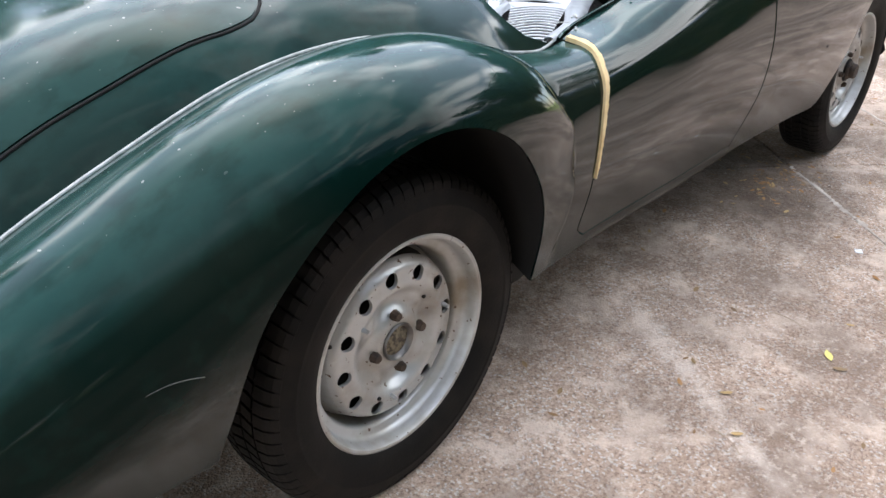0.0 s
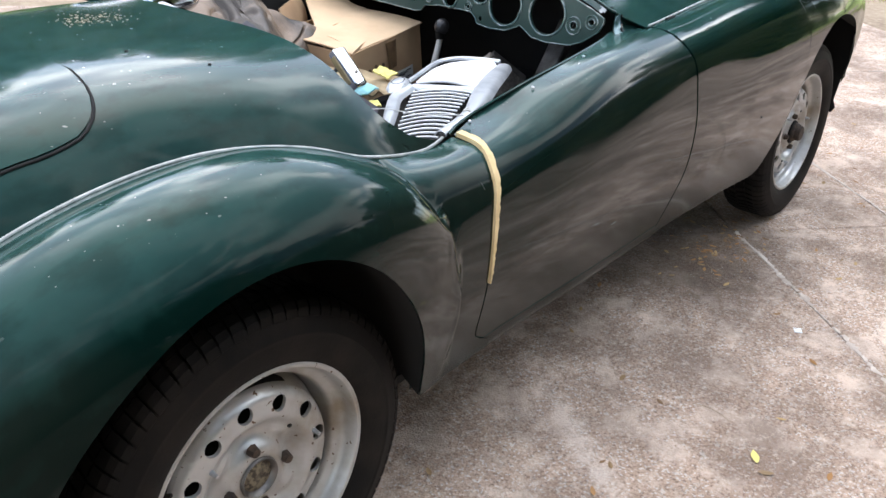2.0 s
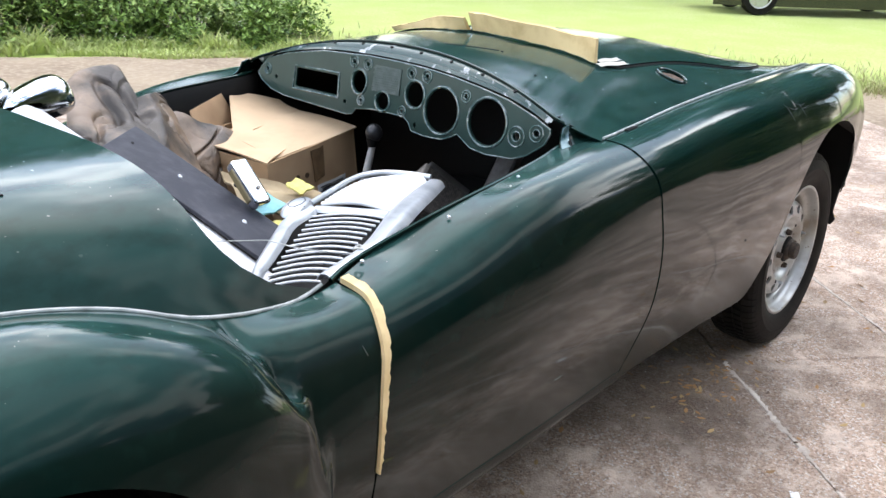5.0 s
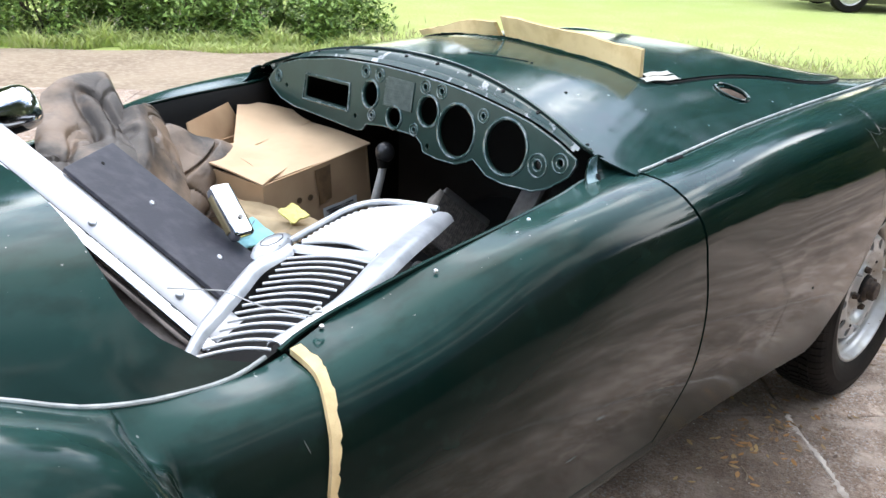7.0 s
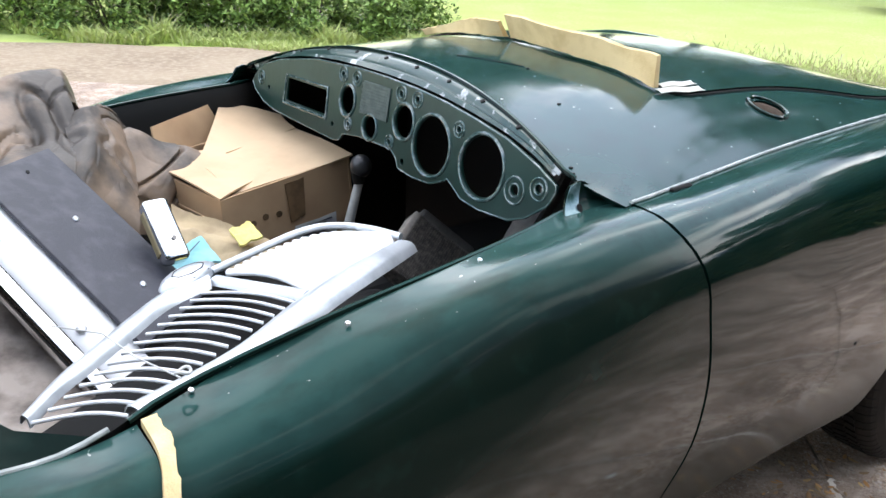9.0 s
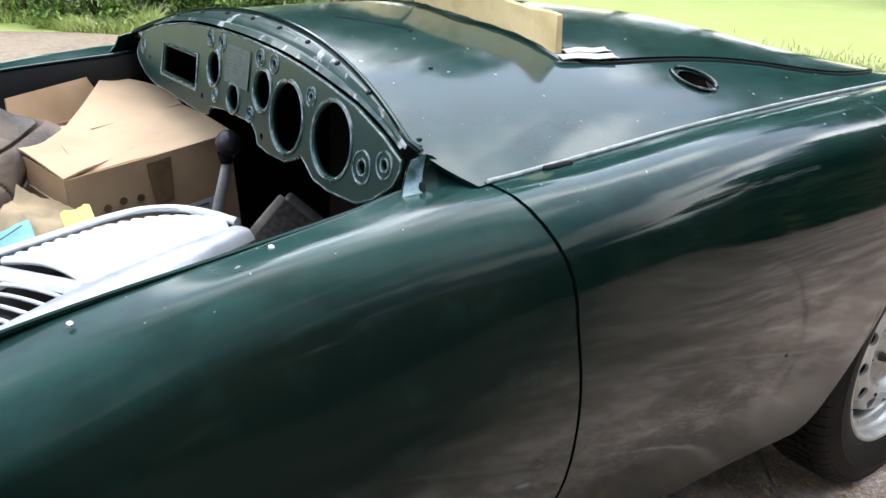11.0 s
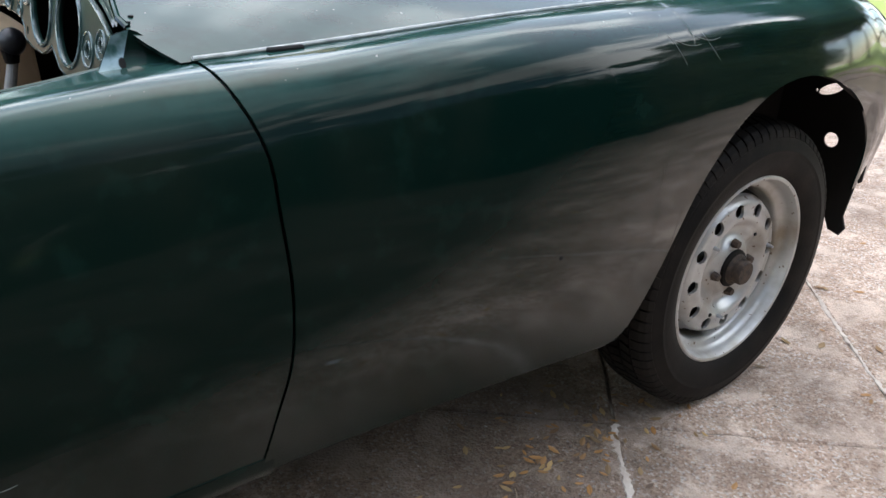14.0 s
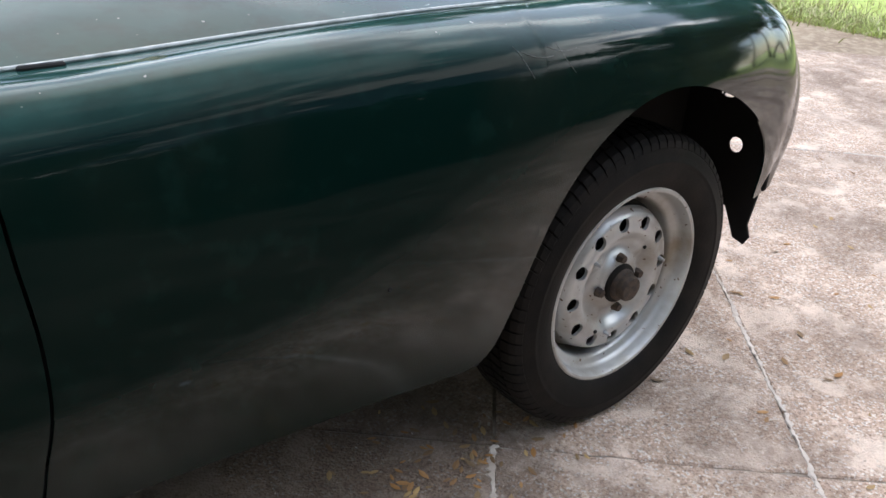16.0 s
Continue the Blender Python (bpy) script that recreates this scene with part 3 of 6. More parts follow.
lid("bonnet", (1.62, 1.625, 1.64, 1.68, 1.75, 1.85, 1.95, 2.05, 2.13, 2.22, 2.35, 2.5, 2.6, 2.63), (0.31, 0.35, 0.372, 0.381, 0.383, 0.385, 0.394, 0.418, 0.452, 0.475, 0.46, 0.36, 0.20, 0.06), 0.006, DUSTY)
lid("boot_lid", (-0.85, -0.7, -0.4, -0.2, -0.12, -0.06, -0.03, -0.01, 0.0), (0.30, 0.36, 0.390, 0.400, 0.400, 0.380, 0.345, 0.29, 0.23), 0.004, PAINT)


def wheel(x, side, hub_out):
    """Silver steel disc wheel with a ring of holes, on a black tyre."""
    c = thing("wheel", "", "")
    c.parent = car
    for k in ("label", "category"):
        if k in c:
            del c[k]
    c.matrix_local = pose(x, side * 0.586, 0.318, 0, 0, 0 if side < 0 else 180)
    tyre = [(0.205, 0.055), (0.208, 0.066), (0.2105, 0.070), (0.214, 0.0715), (0.217, 0.074), (0.235, 0.081), (0.256, 0.0840), (0.262, 0.0838), (0.2635, 0.0845), (0.2665, 0.0842), (0.268, 0.0832), (0.285, 0.0795), (0.297, 0.0735), (0.305, 0.064), (0.3105, 0.050), (0.3125, 0.02)]
    prof = [(r, -y) for r, y in tyre] + [(r, y) for r, y in tyre[::-1]]
    lathe("tyre", prof, RUBBER, c, 96)
    tread(c)
    rim = [(0.208, -0.060), (0.2105, -0.066), (0.2095, -0.0695), (0.206, -0.0710), (0.2015, -0.0695), (0.1985, -0.064), (0.1965, -0.050), (0.1945, -0.042), (0.1895, -0.037), (0.1800, -0.034), (0.1755, -0.030), (0.1735, -0.020), (0.1720, 0.0), (0.170, 0.012)]
    lathe("rim", rim, SILVER, c, 64)
    disc(c, hub_out)
    return c


def tread(c):
    """Rubber blocks round the tread; the shoulder blocks bend down over the side."""
    verts, faces = [], []
    n = 78
    rows = (((0.0775, 0.2915), (0.0720, 0.3035), (0.0625, 0.3115), (0.0455, 0.3165)), ((0.0420, 0.3170), (0.0190, 0.3180)), ((0.0150, 0.3182), (-0.0150, 0.3182)))
    rows += tuple(tuple((-y, r) for y, r in row) for row in rows[:2])
    for row, line in enumerate(rows):
        for k in range(n):
            a0 = 2 * math.pi * (k + 0.31 * (row % 2)) / n
            wide = 2 * math.pi / n * (0.84 if row in (0, 3) else 0.74)
            base = len(verts)
            for i, (y, r) in enumerate(line):
                skew = 0.022 * i / (len(line) - 1) * (1 if row in (0, 1) else -1)
                for a, d in ((a0, 0.008), (a0, 0.0), (a0 + wide, 0.0), (a0 + wide, 0.008)):
                    q = r - d
                    verts.append((q * math.cos(a + skew), y - math.copysign(d * 0.5, y) * (i == 0), q * math.sin(a + skew)))
            m = len(line)
            for i in range(m - 1):
                for e in range(3):
                    v = base + 4 * i + e
                    faces.append((v, v + 1, v + 5, v + 4))
            faces += [(base, base + 1, base + 2, base + 3)[::-1], tuple(base + 4 * (m - 1) + e for e in range(4))]
    ob = mesh_ob("tread", verts, faces, RUBBER, c, smooth=False)
    ob["kind"] = "stuff"


def disc_form(r, a=0.0):
    """How far the wheel's pressed disc stands out at a radius, with four nut bosses."""
    y = spl((0.0, 0.03, 0.05, 0.072, 0.088, 0.105, 0.13, 0.149, 0.157, 0.166), (-0.046, -0.046, -0.047, -0.028, -0.029, -0.048, -0.046, -0.040, -0.024, 0.006), r)
    boss = (0.5 + 0.5 * math.cos(4 * (a - radians(51)))) ** 1.6 * math.exp(-((r - 0.081) / 0.014) ** 2)
    return y - 0.017 * boss


def disc(c, hub_out):
    holes, r_in, r_out, r_mid, r_h = 12, 0.106, 0.154, 0.130, 0.0142
    step = 2 * math.pi / holes
    verts, faces = [], []
    for h in range(holes):
        a0 = h * step + radians(6)
        ring = []
        for k in range(6):
            ring.append((r_in + (r_out - r_in) * k / 6, a0 - step / 2))
        for k in range(6):
            ring.append((r_out, a0 - step / 2 + step * k / 6))
        for k in range(6):
            ring.append((r_out - (r_out - r_in) * k / 6, a0 + step / 2))
        for k in range(6):
            ring.append((r_in, a0 + step / 2 - step * k / 6))
        pts = [Vector((r * math.cos(a), r * math.sin(a))) for r, a in ring]
        mid = Vector((r_mid * math.cos(a0), r_mid * math.sin(a0)))
        base, n = len(verts), len(pts)
        for lay in range(5):
            for p in pts:
                inner = mid + (p - mid).normalized() * r_h
                q = p.lerp(inner, min(lay / 3, 1.0))
                verts.append((q.x, disc_form(q.length) + (0.007 if lay == 4 else 0.0), q.y))
        for lay in range(4):
            for k in range(n):
                faces.append((base + lay * n + k, base + lay * n + (k + 1) % n, base + (lay + 1) * n + (k + 1) % n, base + (lay + 1) * n + k))
    bm = bmesh.new()
    me = bpy.data.meshes.new("ring")
    me.from_pydata(verts, [], faces)
    bm.from_mesh(me)
    bpy.data.meshes.remove(me)
    bmesh.ops.remove_doubles(bm, verts=bm.verts, dist=0.0004)
    radii = [0.030, 0.04, 0.05, 0.057, 0.064, 0.072, 0.078, 0.083, 0.088, 0.093, 0.099, 0.106]
    seg = 72
    rows = [[bm.verts.new((r * math.cos(2 * math.pi * k / seg + radians(6)), disc_form(r, 2 * math.pi * k / seg + radians(6)), r * math.sin(2 * math.pi * k / seg + radians(6)))) for k in range(seg)] for r in radii]
    for i in range(len(rows) - 1):
        for k in range(seg):
            bm.faces.new((rows[i][k], rows[i][(k + 1) % seg], rows[i + 1][(k + 1) % seg], rows[i + 1][k]))
    rows = [[bm.verts.new((r * math.cos(2 * math.pi * k / seg), y, r * math.sin(2 * math.pi * k / seg))) for k in range(seg)] for r, y in ((0.154, disc_form(0.154)), (0.160, disc_form(0.160)), (0.166, 0.004), (0.169, 0.010))]
    for i in range(len(rows) - 1):
        for k in range(seg):
            bm.faces.new((rows[i][k], rows[i][(k + 1) % seg], rows[i + 1][(k + 1) % seg], rows[i + 1][k]))
    bmesh.ops.remove_doubles(bm, verts=bm.verts, dist=0.0008)
    bmesh.ops.recalc_face_normals(bm, faces=bm.faces)
    part("disc", bm, SILVER, c, smooth=True)
    # dark slots where the disc is not welded to the rim
    for mid in (75, 165, 255, 345):
        def slot(i, j):
            a = radians(mid - 17 + 34 * i / 16)
            r = 0.1575 + 0.0075 * (j / 2) * math.sin(math.pi * (0.06 + 0.88 * i / 16)) ** 0.6
            return (r * math.cos(a), disc_form(r) - 0.0012, r * math.sin(a))
        grid("weld_slot", slot, 16, 2, GAP, c, thick=0.0008)
    for a, r in ((38, 0.094), (-118, 0.110)):
        part("balance_hole", cyl_bm(0.0042, 0.0042, 0.003, 12, pose(r * math.cos(radians(a)), disc_form(r, radians(a)) - 0.0012, r * math.sin(radians(a)), 90, 0, 0)), GAP, c)
    lathe("backing", [(0.20, 0.03), (0.12, 0.035), (0.02, 0.035)], BLACK, c, 32)
    for k in range(4):
        a = radians(6 + 90 * k)
        b = bmesh.new()
        bmesh.ops.create_cone(b, cap_ends=True, segments=8, radius1=0.0110, radius2=0.0080, depth=0.014)
        bmesh.ops.transform(b, matrix=pose(0.057 * math.cos(a), -0.050, 0.057 * math.sin(a), 90, 0, 0), verts=b.verts)
        part("wheel_nut", b, RUST, c, "rusty nut")
    for k, (r, a) in enumerate(((0.108, 142), (0.121, 12), (0.110, 260))):
        a = radians(a)
        b = cyl_bm(0.005, 0.003, 0.016, 10, pose(r * math.cos(a), disc_form(r) - 0.007, r * math.sin(a), 90, 0, 0))
        part("trim_clip", b, DULL_CHROME, c, "plated trim clip")
    part("valve", cyl_bm(0.004, 0.0035, 0.03, 8, pose(0.168 * math.cos(radians(160)), -0.03, 0.168 * math.sin(radians(160)), 70, 0, 30)), RUBBER, c, "rubber tyre valve")
    if hub_out:
        lathe("hub_collar", [(0.041, -0.040), (0.042, -0.050), (0.040, -0.054), (0.034, -0.056), (0.030, -0.050)], RUBBER, c, 32, label="black rubber hub collar")
        lathe("hub_cap", [(0.034, -0.040), (0.034, -0.058), (0.031, -0.062), (0.027, -0.064), (0.027, -0.078), (0.024, -0.082), (0.0, -0.083)], RUST, c, 28, label="rusty grease cap")
    else:
        lathe("hub_ring", [(0.034, -0.042), (0.037, -0.049), (0.035, -0.053), (0.031, -0.050), (0.028, -0.042)], STEEL, c, 36, label="worn steel centre ring")
        lathe("hub_cap", [(0.029, -0.043), (0.018, -0.046), (0.0, -0.047)], PITTED, c, 24, label="pitted brass-coloured centre cap")


for side in (-1, 1):
    wheel(0.0, side, False)
    wheel(2.388, side, True)


# ---- car: beading, sills, wheel wells, dashboard, cockpit ----
for side in (-1, 1):
    xs = [-0.95 + 1.49 * k / 60 for k in range(61)]
    tube("piping", [(x, side * edge_line(x)[0], edge_line(x)[1] + 0.002) for x in xs], 0.0031, PIPING, car, "pale grey beading")
    xs = [1.283 + 1.6 * k / 60 for k in range(61)]
    tube("piping", [(x - 0.016 * (k == 0), side * edge_line(x)[0], edge_line(x)[1] + 0.0025) for k, x in enumerate(xs)], 0.0029, PIPING, car, "pale grey beading")

    def sill(i, j):
        x = 0.515 + 0.79 * i / 30
        sec = section(x)
        top = float(np.interp(-0.336, -sec[:, 1], sec[:, 0]))
        prof = ((top - 0.012, 0.344), (top - 0.001, 0.336), (top - 0.003, 0.318), (top - 0.010, 0.300), (top - 0.024, 0.288), (0.60, 0.284), (0.52, 0.284))
        return (x, side * prof[j][0], prof[j][1])
    grid("sill", sill, 30, 6, PAINT, car, flip=side < 0)

    def inner(i, j):
        x = 0.44 + 0.84 * i / 24
        w, z = edge_line(x)
        off = ((0.0, -0.002), (-0.006, -0.014), (-0.008, -0.05), (-0.010, -0.12), (0.0, -0.30), (0.0, -0.52))[j]
        return (x, side * (w + off[0]), z + off[1])
    grid("door_inner", inner, 24, 5, BLACK, car, flip=side > 0, label="black inner door casing")
    tube("door_lip", [(0.56 + 0.68 * k / 24, side * edge_line(0.56 + 0.68 * k / 24)[0], edge_line(0.56 + 0.68 * k / 24)[1] - 0.003) for k in range(25)], 0.004, PAINT, car)

    for xc, arch in ((0.0, REAR_CURVE), (2.388, FRONT_CURVE)):
        def liner(i, j):
            k = i / 36
            x = arch[0][0] + ((arch[0][-1] if xc < 1 else 2.60) - arch[0][0]) * (0.5 - 0.5 * math.cos(math.pi * k))
            z = arch_low(arch, x, 0.3)
            sec = section(x, z if z > 0.31 else None)
            w = sec[-1][0] - 0.003
            deep = (0.0, 0.012, 0.06, 0.16, 0.30)[j]
            grow = (0.0, 0.002, 0.02, 0.03, 0.03)[j]
            return (xc + (x - xc) * (1 + grow), side * (w - deep), sec[-1][1] + grow * 1.2 + (0.002 if j else 0))
        grid("wheel_well", liner, 36, 4, BLACK, car, flip=side > 0, label="black inner wheel well")
        x0, x1 = arch[0][0] - 0.04, arch[0][-1] + (0.04 if xc < 1 else 0.056)
        part("inner_wing", box_bm(x1 - x0, 0.01, 0.42 if xc < 1 else 0.49, m=Matrix.Translation(((x0 + x1) / 2, side * 0.40, 0.44 if xc < 1 else 0.475))), BLACK, car)

    # the splash plate ahead of the front wheel, with its hole and the slot under the lamp
    outer = [(-0.40, 0.40), (-0.40, 0.70), (-0.50, 0.71), (-0.575, 0.70), (-0.622, 0.66), (-0.645, 0.60), (-0.648, 0.43), (-0.636, 0.42), (-0.628, 0.335), (-0.640, 0.308), (-0.630, 0.288), (-0.602, 0.294), (-0.565, 0.36)]
    holes = [oval(-0.552, 0.506, 0.019, 0.019, 24), oval(-0.522, 0.622, 0.034, 0.013, 24, -0.45), oval(-0.488, 0.612, 0.005, 0.005, 10)]
    plate("splash_plate", outer, holes, 0.004, BLACK, car, lambda u, v, d: Vector((2.845 + d + 0.02 * (v - 0.5), -side * u, v)), "black splash plate with a round hole")

# windscreen flange between scuttle and dashboard
DASH_TOP = ((0.485, 0.845), (0.472, 0.863), (0.441, 0.888), (0.364, 0.910), (0.220, 0.932), (0.057, 0.939), (-0.042, 0.938), (-0.133, 0.934), (-0.219, 0.926), (-0.300, 0.914), (-0.376, 0.900), (-0.449, 0.877), (-0.492, 0.858))
DASH_LOW = ((-0.493, 0.848), (-0.482, 0.826), (-0.443, 0.797), (-0.406, 0.782), (-0.334, 0.778), (-0.290, 0.783), (-0.262, 0.799), (-0.248, 0.806), (-0.234, 0.798), (-0.203, 0.786), (-0.150, 0.784), (-0.108, 0.789), (-0.098, 0.805), (-0.079, 0.817), (0.030, 0.817), (0.085, 0.810), (0.098, 0.795), (0.120, 0.791), (0.252, 0.796), (0.369, 0.800), (0.426, 0.810), (0.470, 0.830))


def dash_x(y, z):
    return 1.212 + 0.012 * (y + 0.25) + 0.15 * (z - 0.85)


def flange(i, j):
    y = 0.472 - 0.95 * i / 60
    z0 = spl([p[0] for p in DASH_TOP], [p[1] for p in DASH_TOP], y) + 0.004
    a = Vector((dash_x(y, z0) + 0.004, y, z0))
    ye = y * 1.05
    b = Vector((scuttle_edge(ye) + 0.004, ye, deck(scuttle_edge(ye) + 0.004, ye) - 0.003))
    t = j / 6
    p = a.lerp(b, t)
    p.z += 0.006 * math.sin(math.pi * t) - (0.006 if j == 2 else 0.0)
    return p


FLANGE = simple("scuffed_green_paint", (0.010, 0.042, 0.034), 0.32, 0, (0.42, 0.44, 0.45), 26.0, 0.57, 0.63, 0.2, 80, coat=0.4)
fl = grid("windscreen_flange", flange, 60, 6, FLANGE, car, flip=True, label="scuffed windscreen seat with screw holes")
for k in range(9):
    i = 5 + 6 * k
    p = (flange(i, 3) + flange(i, 4)) / 2
    part("screw_hole", cyl_bm(0.0042, 0.0042, 0.004, 10, Matrix.Translation(p) @ pose(0, 0, 0, 0, -25, 0)), GAP, fl)
tube("scuttle_lip", [(scuttle_edge(y), y, deck(scuttle_edge(y), y) - 0.001) for y in (0.515 - 1.03 * k / 50 for k in range(51))], 0.004, PAINT, car)

GAUGES = (  # y, z, radius across, radius up
    (-0.328, 0.846, 0.051, 0.050), (-0.194, 0.849, 0.049, 0.050), (-0.108, 0.872, 0.028, 0.029), (-0.005, 0.841, 0.021, 0.021), (0.081, 0.875, 0.024, 0.027))
KNOBS = ((0.105, 0.921, 0.014), (0.056, 0.920, 0.014), (-0.091, 0.918, 0.014), (-0.140, 0.917, 0.014), (0.070, 0.832, 0.012), (-0.072, 0.828, 0.012), (-0.261, 0.891, 0.013), (-0.410, 0.830, 0.021), (-0.460, 0.845, 0.017), (0.443, 0.860, 0.014))
dash_holes = [oval(y, z, ru, rv) for y, z, ru, rv in GAUGES]
dash_holes.append([(0.160, 0.830), (0.320, 0.830), (0.324, 0.834), (0.322, 0.876), (0.318, 0.880), (0.164, 0.881), (0.160, 0.877), (0.158, 0.834)])
dash_holes += [oval(y, z, r * 0.42, r * 0.42, 16) for y, z, r in KNOBS]
dash_holes += [oval(0.127, 0.820, 0.006, 0.006, 12), oval(-0.118, 0.803, 0.006, 0.007, 12), oval(0.405, 0.844, 0.006, 0.006, 12)]
dash = plate("dashboard", list(DASH_TOP) + list(DASH_LOW), dash_holes, 0.004, DASH, car, lambda u, v, d: Vector((dash_x(u, v) + d, u, v)), "dark green bare dashboard with empty instrument holes")


def bezel(y, z, ru, rv, r, name, mat, label=""):
    pts = [Vector((dash_x(u, v) - 0.003, u, v)) for u, v in oval(y, z, ru, rv, 40)]
    tube(name, pts + pts[:2], r, mat, dash, label, seg=8)


RING = simple("worn_green_rim", (0.05, 0.095, 0.09), 0.22, 0.2, (0.22, 0.25, 0.25), 40.0, 0.5, 0.7, coat=0.5)
for y, z, ru, rv in GAUGES:
    bezel(y, z, ru + 0.003, rv + 0.003, 0.0035, "instrument_rim", RING)
for y, z, r in KNOBS:
    bezel(y, z, r, r, 0.0022, "switch_rim", RING)
    bezel(y, z, r * 0.5, r * 0.5, 0.0018, "switch_collar", RING)
frame_pts = [Vector((dash_x(u, v) - 0.003, u, v)) for u, v in ((0.153, 0.826), (0.332, 0.825), (0.328, 0.884), (0.155, 0.886))]
tube("glovebox_rim", [frame_pts[0].lerp(frame_pts[1], k / 4) for k in range(5)] + [frame_pts[1].lerp(frame_pts[2], k / 3) for k in range(1, 4)] + [frame_pts[2].lerp(frame_pts[3], k / 4) for k in range(1, 5)] + [frame_pts[3].lerp(frame_pts[0], k / 3) for k in range(1, 4)], 0.0032, RING, dash)
edge_pts = [Vector((dash_x(u, v) - 0.002, u, v)) for u, v in list(DASH_TOP) + list(DASH_LOW)]
tube("dashboard_edge", edge_pts + edge_pts[:1], 0.0020, RING, dash)
# speaker panel: a slightly raised perforated plate with rows of tiny holes
dots = [oval(-0.052 + 0.0062 * i + 0.0031 * (k % 2), 0.866 + 0.0055 * k, 0.0016, 0.0016, 6) for i in range(14) for k in range(10)]
plate("speaker_grille", [(-0.058, 0.862), (0.034, 0.862), (0.028, 0.921), (-0.058, 0.921)], dots, 0.002, MESHGREY, dash, lambda u, v, d: Vector((dash_x(u, v) - 0.004 + d, u, v)), "grey perforated speaker panel")

part("underbody", box_bm(3.5, 0.86, 0.03, m=Matrix.Translation((0.95, 0, 0.19))), BLACK, car, "black underbody")
for side in (-1, 1):
    part("underbody", box_bm(1.50, 0.13, 0.02, m=Matrix.Translation((1.16, side * 0.49, 0.25))), BLACK, car, "black underbody")
tub = part("cockpit_floor", box_bm(1.35, 1.04, 0.02, m=Matrix.Translation((1.05, 0, 0.24))), BLACK, car, "black cockpit floor")
part("rear_bulkhead", box_bm(0.02, 1.06, 0.5, m=Matrix.Translation((0.37, 0, 0.46))), BLACK, car)
part("front_bulkhead", box_bm(0.02, 1.06, 0.62, m=Matrix.Translation((1.70, 0, 0.53))), BLACK, car)
part("gearbox_tunnel", box_bm(0.95, 0.22, 0.30, 0.05, 3, Matrix.Translation((1.22, 0.02, 0.40))), BLACK, car)
part("cockpit_shelf", box_bm(0.26, 1.04, 0.02, 0.004, 1, Matrix.Translation((0.50, 0, 0.56))), BLACK, car, "black shelf behind the seats")
part("engine_tray", box_bm(1.2, 0.78, 0.02, m=Matrix.Translation((2.3, 0, 0.55))), BLACK, car)
part("inner_brace", box_bm(0.03, 0.06, 0.36, 0.005, 1, pose(1.42, -0.20, 0.62, 0, 38, 0)), STEEL, car)
for side in (-1, 1):
    part("body_jamb", box_bm(0.02, 0.10, 0.36, 0.004, 1, Matrix.Translation((1.30, side * 0.605, 0.57))), GAP, car)
    part("body_jamb", box_bm(0.02, 0.10, 0.34, 0.004, 1, Matrix.Translation((0.535, side * 0.60, 0.50))), GAP, car)

BRIGHT = simple("bright_steel", (0.55, 0.54, 0.52), 0.35, 0.3, (0.38, 0.36, 0.33), 30.0)
lever = part("gear_lever", cyl_bm(0.011, 0.008, 0.17, 14, Matrix.Translation((1.192, 0.028, 0.672)) @ pose(0, 0, 0, 6, 12, 0)), BRIGHT, car, "worn steel gear lever")
kb = bmesh.new()
bmesh.ops.create_uvsphere(kb, u_segments=24, v_segments=16, radius=0.021)
bmesh.ops.transform(kb, matrix=Matrix.Translation((1.207, 0.020, 0.760)) @ Matrix.Diagonal((1, 1, 1.1, 1)), verts=kb.verts)
part("gear_knob", kb, simple("black_knob", (0.02, 0.02, 0.022), 0.35), lever, "black ball knob", smooth=True)
part("knob_collar", cyl_bm(0.011, 0.015, 0.022, 16, Matrix.Translation((1.203, 0.022, 0.737))), RUBBER, lever)
lathe("lever_boot", [(0.075, -0.045), (0.06, -0.02), (0.045, -0.012), (0.03, 0.008), (0.016, 0.03), (0.011, 0.034)], RUBBER, car, 20, pose(1.178, 0.036, 0.585, 90, 0, 0), "black rubber lever boot")

# corner posts of the scuttle
for side in (-1, 1):
    def post(i, j, lift=0.0):
        t, v = i / 12, j / 6
        low = Vector((1.168 + 0.117 * t, 0.553 + 0.013 * t, 0.829 + 0.014 * t))
        top = Vector((1.196 + 0.089 * t, 0.528 + 0.038 * max(t - 0.3, 0) / 0.7, spl((0, 0.3, 0.5, 0.75, 1.0), (0.870, 0.874, 0.861, 0.850, 0.843), t)))
        p = low.lerp(top, v)
        p.y -= 0.007 * math.sin(math.pi * v) * (1 - t) - lift
        p.z -= 0.006 * math.sin(math.pi * v) * (1 - t)
        return Vector((p.x, side * p.y, p.z))
    grid("scuttle_post", post, 12, 6, PAINT, car, flip=side > 0, thick=0.002)
    tab = grid("post_bracket", lambda i, j: post(i * 0.45, j, 0.003), 6, 6, BRACKET_SKY, car, flip=side > 0, thick=0.0015, label="pale blue-green bracket with a slotted hole")
    c = post(2.6, 2.0, 0.005)
    part("slot", cyl_bm(0.0045, 0.0045, 0.003, 12, Matrix.Translation(c) @ pose(0, 0, 0, 65 * -side, 0, 0) @ Matrix.Diagonal((0.8, 1.5, 1, 1))), GAP, tab)

